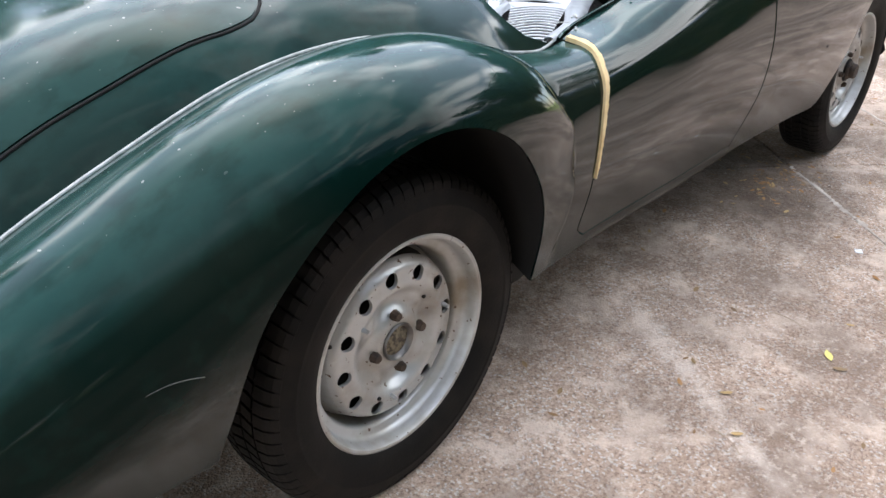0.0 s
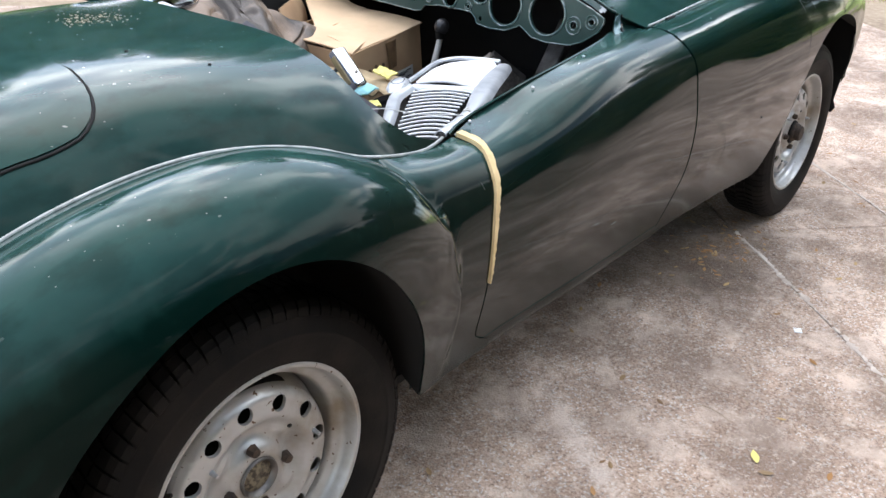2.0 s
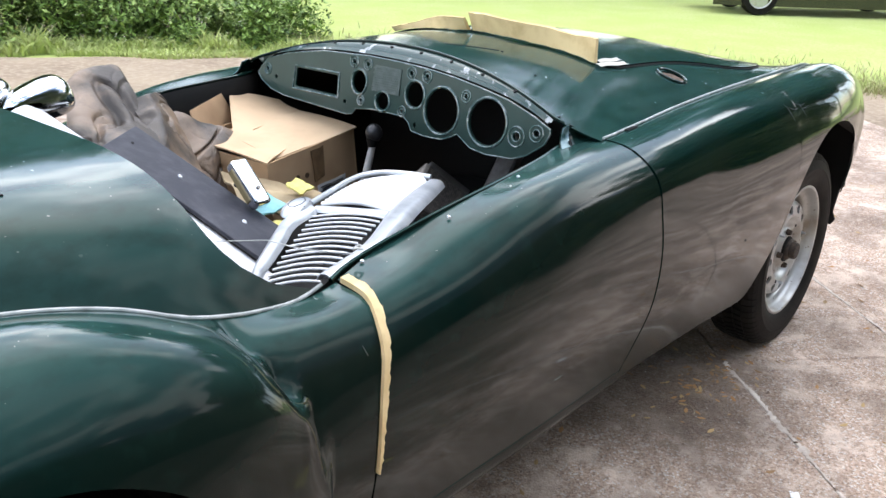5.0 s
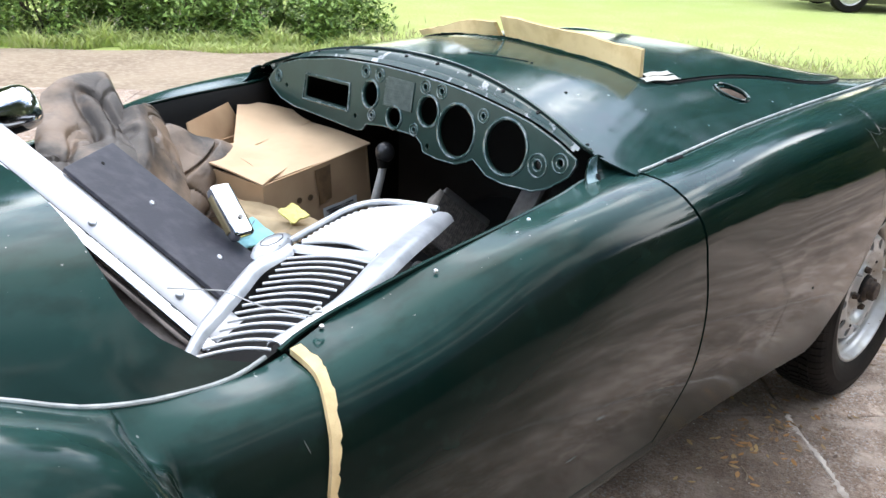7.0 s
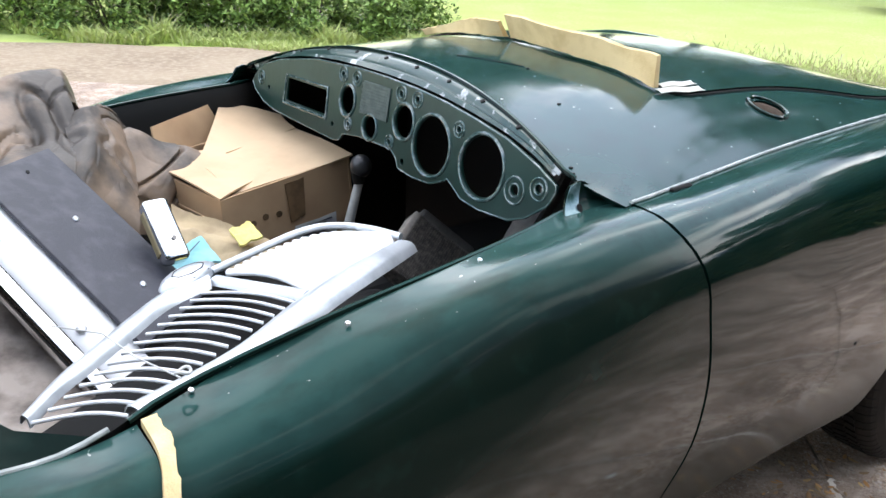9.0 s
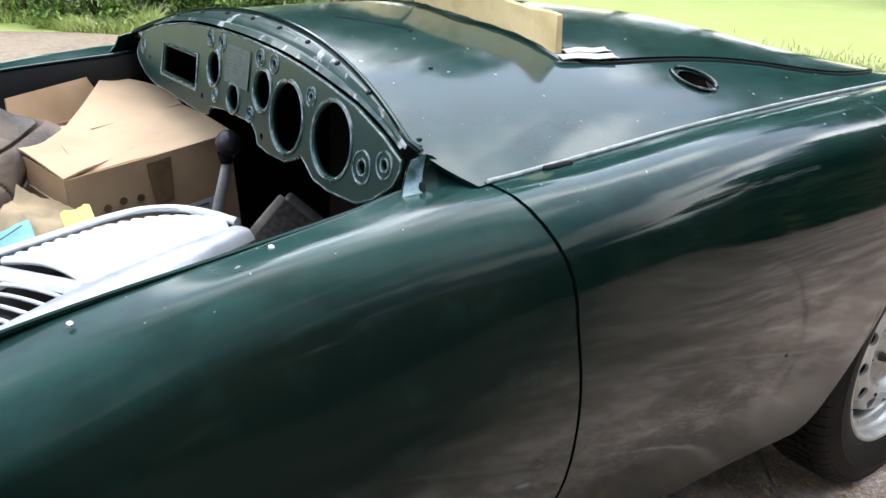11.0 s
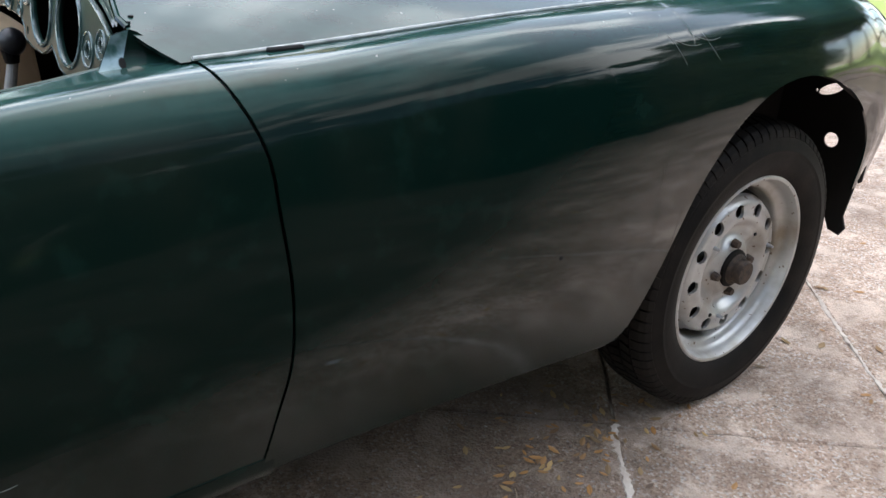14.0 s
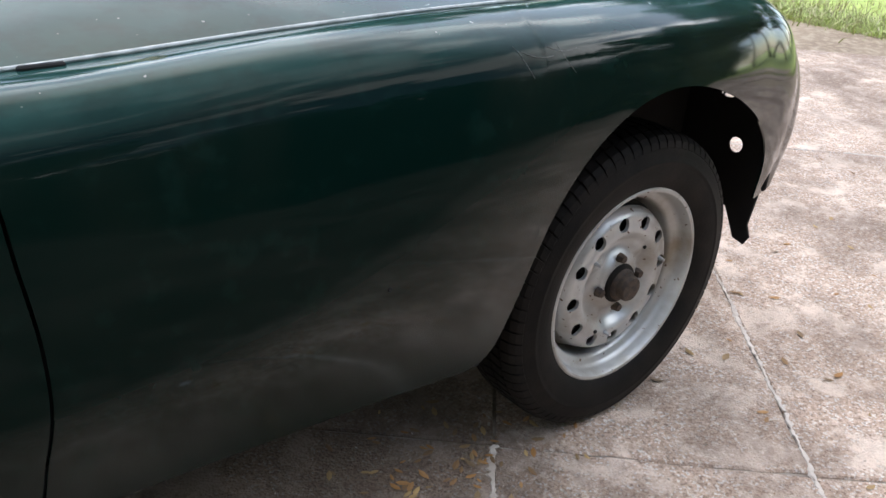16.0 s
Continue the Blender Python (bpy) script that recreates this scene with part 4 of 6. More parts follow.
# dried dirt crumbs on the rear deck
rd = random.Random(12)
CRUMB = simple("dried_dirt", (0.34, 0.29, 0.20), 0.9, 0, (0.20, 0.16, 0.10), 60.0)
verts, faces = [], []
for _ in range(150):
    x, y = rd.gauss(0.21, 0.035), rd.gauss(0.065, 0.035)
    r, a = rd.uniform(0.0008, 0.0028), rd.uniform(0, 6.28)
    n = len(verts)
    for k in range(5):
        q = a + 1.2566 * k
        px, py = x + r * math.cos(q) * rd.uniform(0.6, 1.5), y + r * math.sin(q)
        verts.append((px, py, deck(px, py) + 0.0006))
    verts.append((x, y, deck(x, y) + 0.0006 + r * 0.5))
    faces += [(n + k, n + (k + 1) % 5, n + 5) for k in range(5)]
tagged(mesh_ob("dirt_crumbs", verts, faces, CRUMB, smooth=False), "pale dried dirt crumbs on the rear deck of the car", "dirt", kind="stuff")
# small chips, holes and vent rim on the panels
for x, y in ((0.627, -0.547), (0.803, -0.572), (1.0, -0.568)):
    z = float(np.interp(-y, *zip(*[(w, zz) for w, zz in section(x)[:8]])))
    part("press_stud", cyl_bm(0.0036, 0.0030, 0.0020, 12, Matrix.Translation((x, y, z - 0.0010)) @ pose(0, 0, 0, 15, 0, 0)), DULL_CHROME, car, "pale worn press stud")
rim_pts = [(1.808 + 0.0365 * math.cos(a), -0.450 + 0.0365 * math.sin(a), deck(1.808 + 0.0365 * math.cos(a), -0.450 + 0.0365 * math.sin(a)) + 0.0012) for a in (2 * math.pi * k / 36 for k in range(37))]
tube("vent_rim", rim_pts, 0.0045, PAINT, car)
for x, y in ((1.43, -0.19), (1.232, -0.495), (1.224, -0.507), (1.36, -0.34), (0.20, -0.32), (0.12, -0.20), (-0.18, -0.10)):
    part("fixing_hole", cyl_bm(0.0032, 0.0032, 0.002, 12, Matrix.Translation((x, y, deck(x, y) + 0.0004))), GAP, car)
tube("scuttle_seam", [(1.37 + 0.01 * k, -0.06 - 0.02 * k, deck(1.37 + 0.01 * k, -0.06 - 0.02 * k) + 0.0004) for k in range(7)], 0.0012, GAP, car)
part("wing_slot", box_bm(0.05, 0.009, 0.006, 0.002, 1, Matrix.Translation((1.385, -0.578, 0.8495)) @ pose(0, 0, 0, 0, 0, 2)), GAP, car)



def on_side(x, z, lift=0.0004):
    """A point on the near side of the body."""
    sec = section(x)
    return Vector((x, -(float(np.interp(-z, -sec[3:, 1], sec[3:, 0])) + lift), z))


SCUFF = simple("pale_scuff", (0.15, 0.16, 0.15), 0.7, 0, (0.08, 0.09, 0.085), 60.0)
for line in (((-0.516, 0.540), (-0.49, 0.541), (-0.44, 0.530)), ((1.97, 0.842), (1.985, 0.822), (1.995, 0.800)), ((1.98, 0.835), (2.01, 0.826), (2.04, 0.826)), ((2.05, 0.840), (2.07, 0.818), (2.078, 0.80)), ((2.03, 0.838), (2.06, 0.830), (2.09, 0.832)),
             ((0.515, 0.690), (0.519, 0.683), (0.518, 0.676)), ((0.975, 0.456), (0.99, 0.455), (1.0, 0.457))):
    fine = [on_side(spl([p[0] for p in line], [p[1] * 0 + p[0] for p in line], line[0][0] + (line[-1][0] - line[0][0]) * k / 8), line[0][1] + (line[-1][1] - line[0][1]) * k / 8 + (line[1][1] - (line[0][1] + line[-1][1]) / 2) * math.sin(math.pi * k / 8)) for k in range(9)]
    tube("scratch", fine, 0.0011, SCUFF, car, "pale paint scratch", seg=5, radii=[0.0002 + 0.0004 * math.sin(math.pi * (k + 0.5) / 10) for k in range(9)])
part("paint_chip_mark", cyl_bm(0.004, 0.003, 0.001, 9, Matrix.Translation(on_side(1.747, 0.542)) @ pose(0, 0, 0, 90, 0, 0)), GAP, car)

# ---- loose things on the car ----


def gap_foam():
    """A tapering offcut of foam squeezed into the rear door gap."""
    line = [(x, w, z) for w, z in section(0.56, 0.49, 60) for x in (spl(*SHUT_R, z),)]
    n = len(line)
    verts, faces = [], []
    rnd = random.Random(4)
    for k, (x, w, z) in enumerate(line[2:]):
        t = k / (n - 3)
        h = 0.0105 * (1 - t) ** 0.7 + 0.0012
        nxt = line[min(k + 3, n - 1)]
        prev = line[k + 1]
        dw, dz = nxt[1] - prev[1], nxt[2] - prev[2]
        ln = math.hypot(dw, dz) or 1
        nw, nz = -dz / ln, dw / ln
        jit = rnd.uniform(-0.0022, 0.0022)
        for dx, up in ((-h * 0.5, -0.004), (-h * 0.5, 0.005), (h + jit, 0.006), (h + jit, -0.004)):
            verts.append((x + dx + 0.002, -(w + nw * up), z + nz * up))
    m = len(verts) // 4
    for k in range(m - 1):
        for e in range(4):
            faces.append((k * 4 + e, k * 4 + (e + 1) % 4, k * 4 + 4 + (e + 1) % 4, k * 4 + 4 + e))
    faces += [(0, 1, 2, 3), tuple(4 * (m - 1) + e for e in (3, 2, 1, 0))]
    ob = mesh_ob("foam_strip", verts, faces, FOAM)
    return tagged(ob, "tapering yellow foam offcut squeezed into a car door gap", "foam strip")


gap_foam()


def bonnet_foam(name, y0, y1, h0, h1, label, seed, dip=0.0):
    """A foam strip standing on edge along the rear of the bonnet."""
    rnd = random.Random(seed)
    n = 26
    verts, faces = [], []
    for k in range(n + 1):
        t = k / n
        y = y0 + (y1 - y0) * t
        x = 1.60 - 0.02 * math.sin(3 * t) + 0.006 * math.sin(9 * t + seed)
        zb = deck(x, y) + 0.006
        h = h0 + (h1 - h0) * t + 0.004 * math.sin(7 * t + seed) - dip * math.exp(-((t - 0.82) / 0.12) ** 2)
        lean = 0.018 + 0.016 * math.sin(4 * t + seed)
        for dx, dz in ((-0.007, 0.0), (-0.007 - lean, h), (0.006 - lean, h + 0.001), (0.007, 0.0)):
            verts.append((x + dx * (0.8 if dz else 1.0), y, zb + dz + rnd.uniform(-0.0012, 0.0012)))
    for k in range(n):
        for e in range(4):
            faces.append((k * 4 + e, k * 4 + (e + 1) % 4, k * 4 + 4 + (e + 1) % 4, k * 4 + 4 + e))
    faces += [(3, 2, 1, 0), tuple(4 * n + e for e in range(4))]
    return tagged(mesh_ob(name, verts, faces, FOAM), label, "foam strip", "foam strips on the bonnet")


bonnet_foam("foam_strip", 0.04, -0.352, 0.044, 0.054, "long yellow foam strip standing on edge along the bonnet gap", 1, 0.010)
bonnet_foam("foam_strip", 0.33, 0.05, 0.014, 0.036, "short yellow foam strip curling along the bonnet gap", 3)


def tape_patch(x, y, lx, ly, turn):
    def f(i, j):
        u, v = (i / 8 - 0.5) * lx, (j / 4 - 0.5) * ly
        a = radians(turn)
        px, py = x + u * math.cos(a) - v * math.sin(a), y + u * math.sin(a) + v * math.cos(a)
        return (px, py, deck(px, py) + 0.0085 + 0.0012 * math.sin(9 * u / lx + 5 * v / ly))
    return tagged(grid("tape_piece", f, 8, 4, TAPE, flip=False, thick=0.001), "strip of off-white masking tape stuck across the bonnet gap", "tape", "tape pieces on the bonnet")


tape_patch(1.640, -0.372, 0.115, 0.018, -6)
tape_patch(1.655, -0.352, 0.095, 0.016, -3)


# ---- loose things in the cockpit ----
def loose_grille():
    g = thing("radiator_grille", "white and bright metal radiator grille lying across the cockpit", "grille", Matrix.Translation((0.80, -0.32, 0.70)))
    off = Vector((0.80, -0.32, 0.70))

    def bow(x):
        return 0.722 + 0.010 * math.sin(math.pi * min(max((x - 0.5) / 0.62, 0), 1))

    def along(pts, t):
        d = [0.0]
        for p, q in zip(pts, pts[1:]):
            d.append(d[-1] + math.hypot(q[0] - p[0], q[1] - p[1]))
        return Vector((spl(d, [p[0] for p in pts], t * d[-1]), spl(d, [p[1] for p in pts], t * d[-1]), 0))

    def strip(name, one, two, lift, mat, label=""):
        """A pressed band between two edges, rounded across."""
        def f(i, j):
            v = j / 8
            p = along(one, i / 40).lerp(along(two, i / 40), v)
            rise = lift * (1 - (2 * v - 1) ** 4)
            return (p.x - off.x, p.y - off.y, bow(p.x) - 0.006 + rise - off.z)
        return grid(name, f, 40, 8, mat, g, flip=True, thick=0.002, label=label)
    left_out = [(0.480, -0.452), (0.530, -0.396), (0.585, -0.350), (0.639, -0.306), (0.700, -0.262), (0.780, -0.236)]
    left_in = [(0.487, -0.468), (0.525, -0.430), (0.580, -0.390), (0.634, -0.350), (0.700, -0.300), (0.770, -0.274)]
    right_out = [(1.100, -0.305), (1.02, -0.348), (0.936, -0.390), (0.802, -0.458), (0.70, -0.500), (0.58, -0.528)]
    right_in = [(1.078, -0.272), (1.00, -0.303), (0.933, -0.333), (0.847, -0.379), (0.70, -0.466), (0.57, -0.505)]
    arc = [(0.785, -0.238), (0.845, -0.214), (0.900, -0.192), (0.955, -0.172), (1.000, -0.166), (1.040, -0.182), (1.070, -0.222), (1.090, -0.275)]
    strip("left_surround", left_out, left_in, 0.012, PALE)
    strip("right_surround", right_in, right_out, 0.014, PALE)
    tube("top_surround", [along(arc, k / 30) - off + Vector((0, 0, bow(0.9) + 0.004)) for k in range(31)], 0.0062, PALE, g, seg=10)
    strip("bay_bar", [(0.772, -0.262), (0.800, -0.305), (0.852, -0.378)], [(0.792, -0.252), (0.826, -0.300), (0.874, -0.366)], 0.008, PALE)

    def badge(i, j):
        a, r = 2 * math.pi * i / 28, (0.0, 0.4, 0.75, 0.9, 1.0)[j]
        lift = (0.016, 0.015, 0.012, 0.008, 0.0)[j]
        p = Vector((0.752 + 0.050 * r * math.cos(a), -0.238 + 0.026 * r * math.sin(a), 0)) - off
        return (p.x, p.y + 0.4 * 0.050 * r * math.cos(a), bow(0.77) - off.z + lift)
    grid("badge_boss", badge, 28, 4, PALE, g, label="domed badge housing")
    for rr in (0.8, 0.55):
        pts = [Vector((0.752 + 0.050 * rr * math.cos(a), -0.238 + 0.026 * rr * math.sin(a) + 0.020 * rr * math.cos(a), bow(0.77) + 0.016 - 0.012 * rr**3)) - off for a in (2 * math.pi * k / 8 for k in range(9))]
        tube("badge_line", pts, 0.0010, INK, g, seg=6)
    # open slats: each runs from one surround to the other
    for k in range(14):
        t = (k + 0.2) / 13
        a = Vector((0.752, -0.284, 0)).lerp(Vector((0.493, -0.462, 0)), t)
        b = Vector((0.842, -0.382, 0)).lerp(Vector((0.575, -0.512, 0)), t)
        pts = []
        for m in range(9):
            p = a.lerp(b, m / 8)
            pts.append(Vector((p.x + 0.006 * math.sin(math.pi * m / 8), p.y, bow(p.x) + 0.005 * math.sin(math.pi * m / 8) - 0.002)) - off)
        tube("slat", pts, 0.0024, WHITE, g, seg=8)
    # close-set white slats beyond the bar
    far_arc = [(0.795, -0.240), (0.890, -0.200), (0.960, -0.178), (1.005, -0.176), (1.045, -0.195), (1.072, -0.240)]
    for k in range(17):
        t = (k + 0.4) / 17
        b = Vector((0.868, -0.370, 0)).lerp(Vector((1.078, -0.272, 0)), t)
        a = along(far_arc, t).lerp(b, 0.07)
        pts = []
        for m in range(8):
            p = a.lerp(b, m / 7)
            pts.append(Vector((p.x + 0.006 * math.sin(math.pi * m / 7), p.y, bow(p.x) + 0.010 * math.sin(math.pi * m / 7) - 0.001)) - off)
        tube("slat", pts, 0.0066, WHITE, g, seg=10, squash=0.8)
    tube("tie_wire", [Vector(p) - off for p in ((0.56, -0.255, 0.722), (0.60, -0.345, 0.738), (0.61, -0.43, 0.742), (0.622, -0.535, 0.762))], 0.0010, PAPER, g, "thin white tie string")
    tube("tie_knot", [Vector((0.622 + 0.008 * math.cos(q), -0.543 + 0.005 * math.sin(q), 0.774 + 0.002 * math.sin(2 * q))) - off for q in (0.45 * k for k in range(15))], 0.0018, PAPER, g, "knotted tie string")
    # black plate added for the shade between the open slats
    part("slat_gap_shade", box_bm(0.36, 0.17, 0.006, 0.002, 1, pose(-0.12, -0.06, -0.050, 0, 0, 30)), GAP, g)
    return g


loose_grille()


def card_panel(name, pts, parent, mat=CARD, thick=0.004, bend=0.0, label=""):
    """A cardboard panel through four corners, slightly bowed."""
    a, b, c, d = (Vector(p) for p in pts)
    nrm = (b - a).cross(d - a).normalized()

    def f(i, j):
        u, v = i / 8, j / 8
        return a * (1 - u) * (1 - v) + b * u * (1 - v) + c * u * v + d * (1 - u) * v + nrm * (bend * math.sin(math.pi * v) * (1 - 0.4 * u) + 0.0015 * math.sin(7 * u + 4 * v))
    return grid(name, f, 8, 8, mat, parent, thick=thick, label=label)


def cardboard_box():
    box = thing("cardboard_box", "open brown cardboard box with bent flaps on the passenger seat", "box", Matrix.Translation((1.1, 0.3, 0.45)))
    o = Vector((1.1, 0.3, 0.45))
    A, B, D, E = Vector((0.966, 0.133, 0.700)), Vector((1.268, 0.157, 0.738)), Vector((0.915, 0.415, 0.715)), Vector((1.235, 0.46, 0.745))
    dn = Vector((0.02, -0.01, -0.34))
    p = lambda *q: [v - o for v in q]
    card_panel("front_side", p(A + dn, B + dn, B, A), box, CARD, 0.005)
    card_panel("left_side", p(D + dn, A + dn, A, D), box, CARD, 0.005)
    card_panel("right_side", p(B + dn, E + dn, E, B), box, CARD, 0.005)
    card_panel("back_side", p(E + dn, D + dn, D, E), box, CARD, 0.005)
    card_panel("inner_fill", p(A + Vector((0, 0, -0.05)), B + Vector((0, 0, -0.05)), E + Vector((0, 0, -0.05)), D + Vector((0, 0, -0.05))), box, CARD_IN, 0.004)
    card_panel("left_flap", p(A + Vector((0, 0, 0.004)), Vector((1.106, 0.198, 0.724)), Vector((1.045, 0.345, 0.742)), D + Vector((0, -0.02, 0.01))), box, CARD_IN, 0.004, 0.004)
    card_panel("big_flap", p(Vector((1.0, 0.155, 0.700)), B + Vector((0.004, -0.006, 0.004)), Vector((1.262, 0.40, 0.752)), Vector((1.00, 0.305, 0.728))), box, CARD_IN, 0.004, 0.006)
    card_panel("raised_flap", p(Vector((0.995, 0.30, 0.728)), Vector((1.262, 0.375, 0.752)), Vector((1.275, 0.47, 0.765)), Vector((1.162, 0.548, 0.792))), box, CARD_IN, 0.004, -0.008)
    card_panel("back_flap", p(Vector((0.935, 0.365, 0.715)), Vector((1.13, 0.50, 0.715)), Vector((1.160, 0.555, 0.792)), Vector((0.947, 0.405, 0.788))), box, CARD, 0.004)
    n = (B - A).normalized()
    out = Vector((n.y, -n.x, 0)).normalized()

    def on_front(s, z, lift=0.004):
        q = A.lerp(B, s)
        t = (z - q.z) / dn.z
        return q + dn * t + out * lift - o
    lab = [on_front(0.508, 0.615), on_front(0.495, 0.575), on_front(0.831, 0.578), on_front(0.846, 0.626)]
    sh = card_panel("shipping_label", [lab[1], lab[2], lab[3], lab[0]], box, PAPER, 0.001, label="white paper label")
    for k in range(5):
        z = 0.607 - 0.006 * k
        a, b = on_front(0.53 + 0.02 * (k % 2), z, 0.0056), on_front(0.80 - 0.05 * (k % 3), z + 0.008, 0.0056)
        card_panel("label_line", [a, b, b + Vector((0, 0, 0.0028)), a + Vector((0, 0, 0.0028))], sh, INK, 0.0004)
    tp = simple("brown_parcel_tape", (0.20, 0.12, 0.06), 0.4, 0, (0.09, 0.055, 0.03), 40.0)
    card_panel("tape_strip", [on_front(0.477, 0.626, 0.0048), on_front(0.589, 0.636, 0.0048), on_front(0.61, 0.715, 0.0048), on_front(0.46, 0.708, 0.0048)], box, tp, 0.001, label="torn brown parcel tape")
    for s, z in ((0.293, 0.650), (0.395, 0.650), (0.20, 0.642)):
        part("stain_mark", cyl_bm(0.007, 0.007, 0.001, 12, Matrix.Translation(on_front(s, z, 0.0047)) @ pose(0, 0, 0, 90, 0, 5)), tp, box)
    return box


cardboard_box()


def hood_cloth():
    """Old hood fabric in three thrown-down folds: each a sheet bent over its crest, creased down its length."""
    folds = (
        (((0.648, 0.43, 0.886), (0.705, 0.46, 0.909), (0.757, 0.47, 0.918), (0.800, 0.46, 0.906), (0.797, 0.40, 0.858)),
         ((0.614, 0.36, 0.857), (0.677, 0.40, 0.876), (0.727, 0.41, 0.884), (0.760, 0.37, 0.850), (0.786, 0.35, 0.822)),
         ((0.576, 0.28, 0.835), (0.628, 0.30, 0.834), (0.679, 0.31, 0.818), (0.719, 0.30, 0.809), (0.762, 0.29, 0.795)),
         ((0.553, 0.20, 0.815), (0.581, 0.17, 0.780), (0.631, 0.18, 0.785), (0.675, 0.19, 0.780), (0.726, 0.19, 0.765))),
        (((0.770, 0.40, 0.835), (0.810, 0.37, 0.859), (0.851, 0.38, 0.850), (0.880, 0.38, 0.818), (0.886, 0.36, 0.777)),
         ((0.758, 0.32, 0.813), (0.801, 0.32, 0.828), (0.838, 0.33, 0.812), (0.861, 0.32, 0.773), (0.871, 0.30, 0.735)),
         ((0.722, 0.19, 0.765), (0.752, 0.19, 0.755), (0.786, 0.20, 0.732), (0.820, 0.20, 0.700), (0.833, 0.19, 0.676))),
        (((0.870, 0.39, 0.800), (0.920, 0.365, 0.791), (0.974, 0.352, 0.757), (1.012, 0.345, 0.733), (1.033, 0.342, 0.726)),
         ((0.865, 0.33, 0.772), (0.914, 0.322, 0.752), (0.958, 0.317, 0.733), (0.989, 0.314, 0.720), (1.024, 0.316, 0.712)),
         ((0.862, 0.29, 0.710), (0.901, 0.290, 0.702), (0.945, 0.292, 0.699), (0.983, 0.30, 0.697), (1.019, 0.306, 0.694))))
    heap = thing("hood_cloth", "crumpled heap of dirty brown-grey hood fabric in the cockpit", "hood cloth", Matrix.Translation((0.75, 0.35, 0.60)))
    nu, nv = 80, 100
    for k, net in enumerate(folds):
        # the far side of each fold drops behind its crest
        crest = [Vector(p) for p in net[0]]
        rows = [[(p.x + 0.05, p.y + 0.05, p.z - 0.16) for p in crest], [(p.x + 0.024, p.y + 0.032, p.z - 0.030) for p in crest]] + [list(r) for r in net] + [[(p[0] - 0.02, p[1] - 0.035, p[2] - 0.09) for p in net[-1]]]
        steps, cols = range(len(rows)), range(5)
        pts = np.zeros((nu + 1, nv + 1, 3))
        for i in range(nu + 1):
            u = 4 * i / nu
            col = [[spl(cols, [p[c] for p in row], u) for c in range(3)] for row in rows]
            for j in range(nv + 1):
                v = (len(rows) - 1) * j / nv
                pts[i, j] = [spl(steps, [q[c] for q in col], v) for c in range(3)]
        nrm = np.cross(np.gradient(pts, axis=1), np.gradient(pts, axis=0))
        nrm /= np.maximum(np.linalg.norm(nrm, axis=2), 1e-9)[:, :, None]

        def f(i, j):
            p = Vector(pts[i, j])
            w = noise.noise_vector(p * 5 + Vector((k * 3.1, 0, 0)))
            # a few long folds run down the sheet, with pinched creases between them
            along = (p.x * 5.5 + p.z * 3 + 1.1 * w.x, p.y * 3.2 + 0.9 * w.y, k * 4.0) if k < 2 else (p.x * 3 + w.x, p.z * 11 + p.y * 5 + w.y, 9.0)
            n = noise.noise(Vector(along))
            fold = 0.022 * n - 0.012 * math.exp(-((n - 0.12) / 0.05) ** 2)
            pinch = -0.006 * math.exp(-(noise.noise(p * 5 + w * 1.2) / 0.03) ** 2) - 0.0012 * math.exp(-(noise.noise(p * 17 + w) / 0.05) ** 2)
            h = fold + pinch + 0.0015 * noise.noise(p * 30)
            return p + Vector(nrm[i, j]) * h - Vector((0.75, 0.35, 0.60))
        grid("cloth_fold", f, nu, nv, VINYL, heap, flip=True, thick=0.003)
    return heap


hood_cloth()


BAR_ALONG, BAR_ACROSS = Vector((0.28895, -0.85386, -0.43293)), Vector((0.9094, 0.38613, -0.1546))
BUMPER_POSE = Matrix((BAR_ALONG, BAR_ACROSS, BAR_ALONG.cross(BAR_ACROSS))).transposed().to_4x4()
BUMPER_POSE.translation = (0.55415, 0.15325, 0.82541)


def shelf_cloth():
    """A sheet that runs from under the bumper, slack and creased, down to the shelf and under the deck."""
    def f(i, j):
        a, s = 0.80 - 0.94 * j / 110, i / 44
        fold = noise.noise(Vector((a * 2.2, s * 3.4, 3.0)))
        n = -0.074 - 0.075 * s + 0.016 * fold - 0.010 * math.exp(-((fold - 0.1) / 0.07) ** 2) + 0.006 * noise.noise(Vector((a * 14, s * 4, 1.0))) + 0.0015 * noise.noise(Vector((a * 60, s * 16, 5.0)))
        p = BUMPER_POSE @ Vector((a, -0.015 - 0.25 * s, n))
        low = 0.590 + 0.012 * fold
        p.z = low + math.log(1 + math.exp((p.z - low) * 45)) / 45
        p.y = max(p.y, -0.56 + 0.02 * s)
        if p.x < 0.47:
            p.z = min(p.z, deck(min(p.x, 0.40), p.y) - 0.025)
        return p
    m = simple("dusty_grey_cloth", (0.35, 0.305, 0.27), 0.85, 0, (0.13, 0.108, 0.094), 15.0, 0.38, 0.62, 0.35, 160, detail=9.0)
    return tagged(grid("dust_sheet", f, 44, 110, m, flip=True, thick=0.003), "dusty grey-brown cloth slack on the shelf behind the seats", "cloth")


shelf_cloth()


def frame_of(a, b, side):
    """A pose with x along a to b and z off the side direction."""
    x = (Vector(b) - Vector(a)).normalized()
    z = x.cross(Vector(side)).normalized()
    y = z.cross(x)
    m = Matrix((x, y, z)).transposed().to_4x4()
    m.translation = (Vector(a) + Vector(b)) / 2
    return m


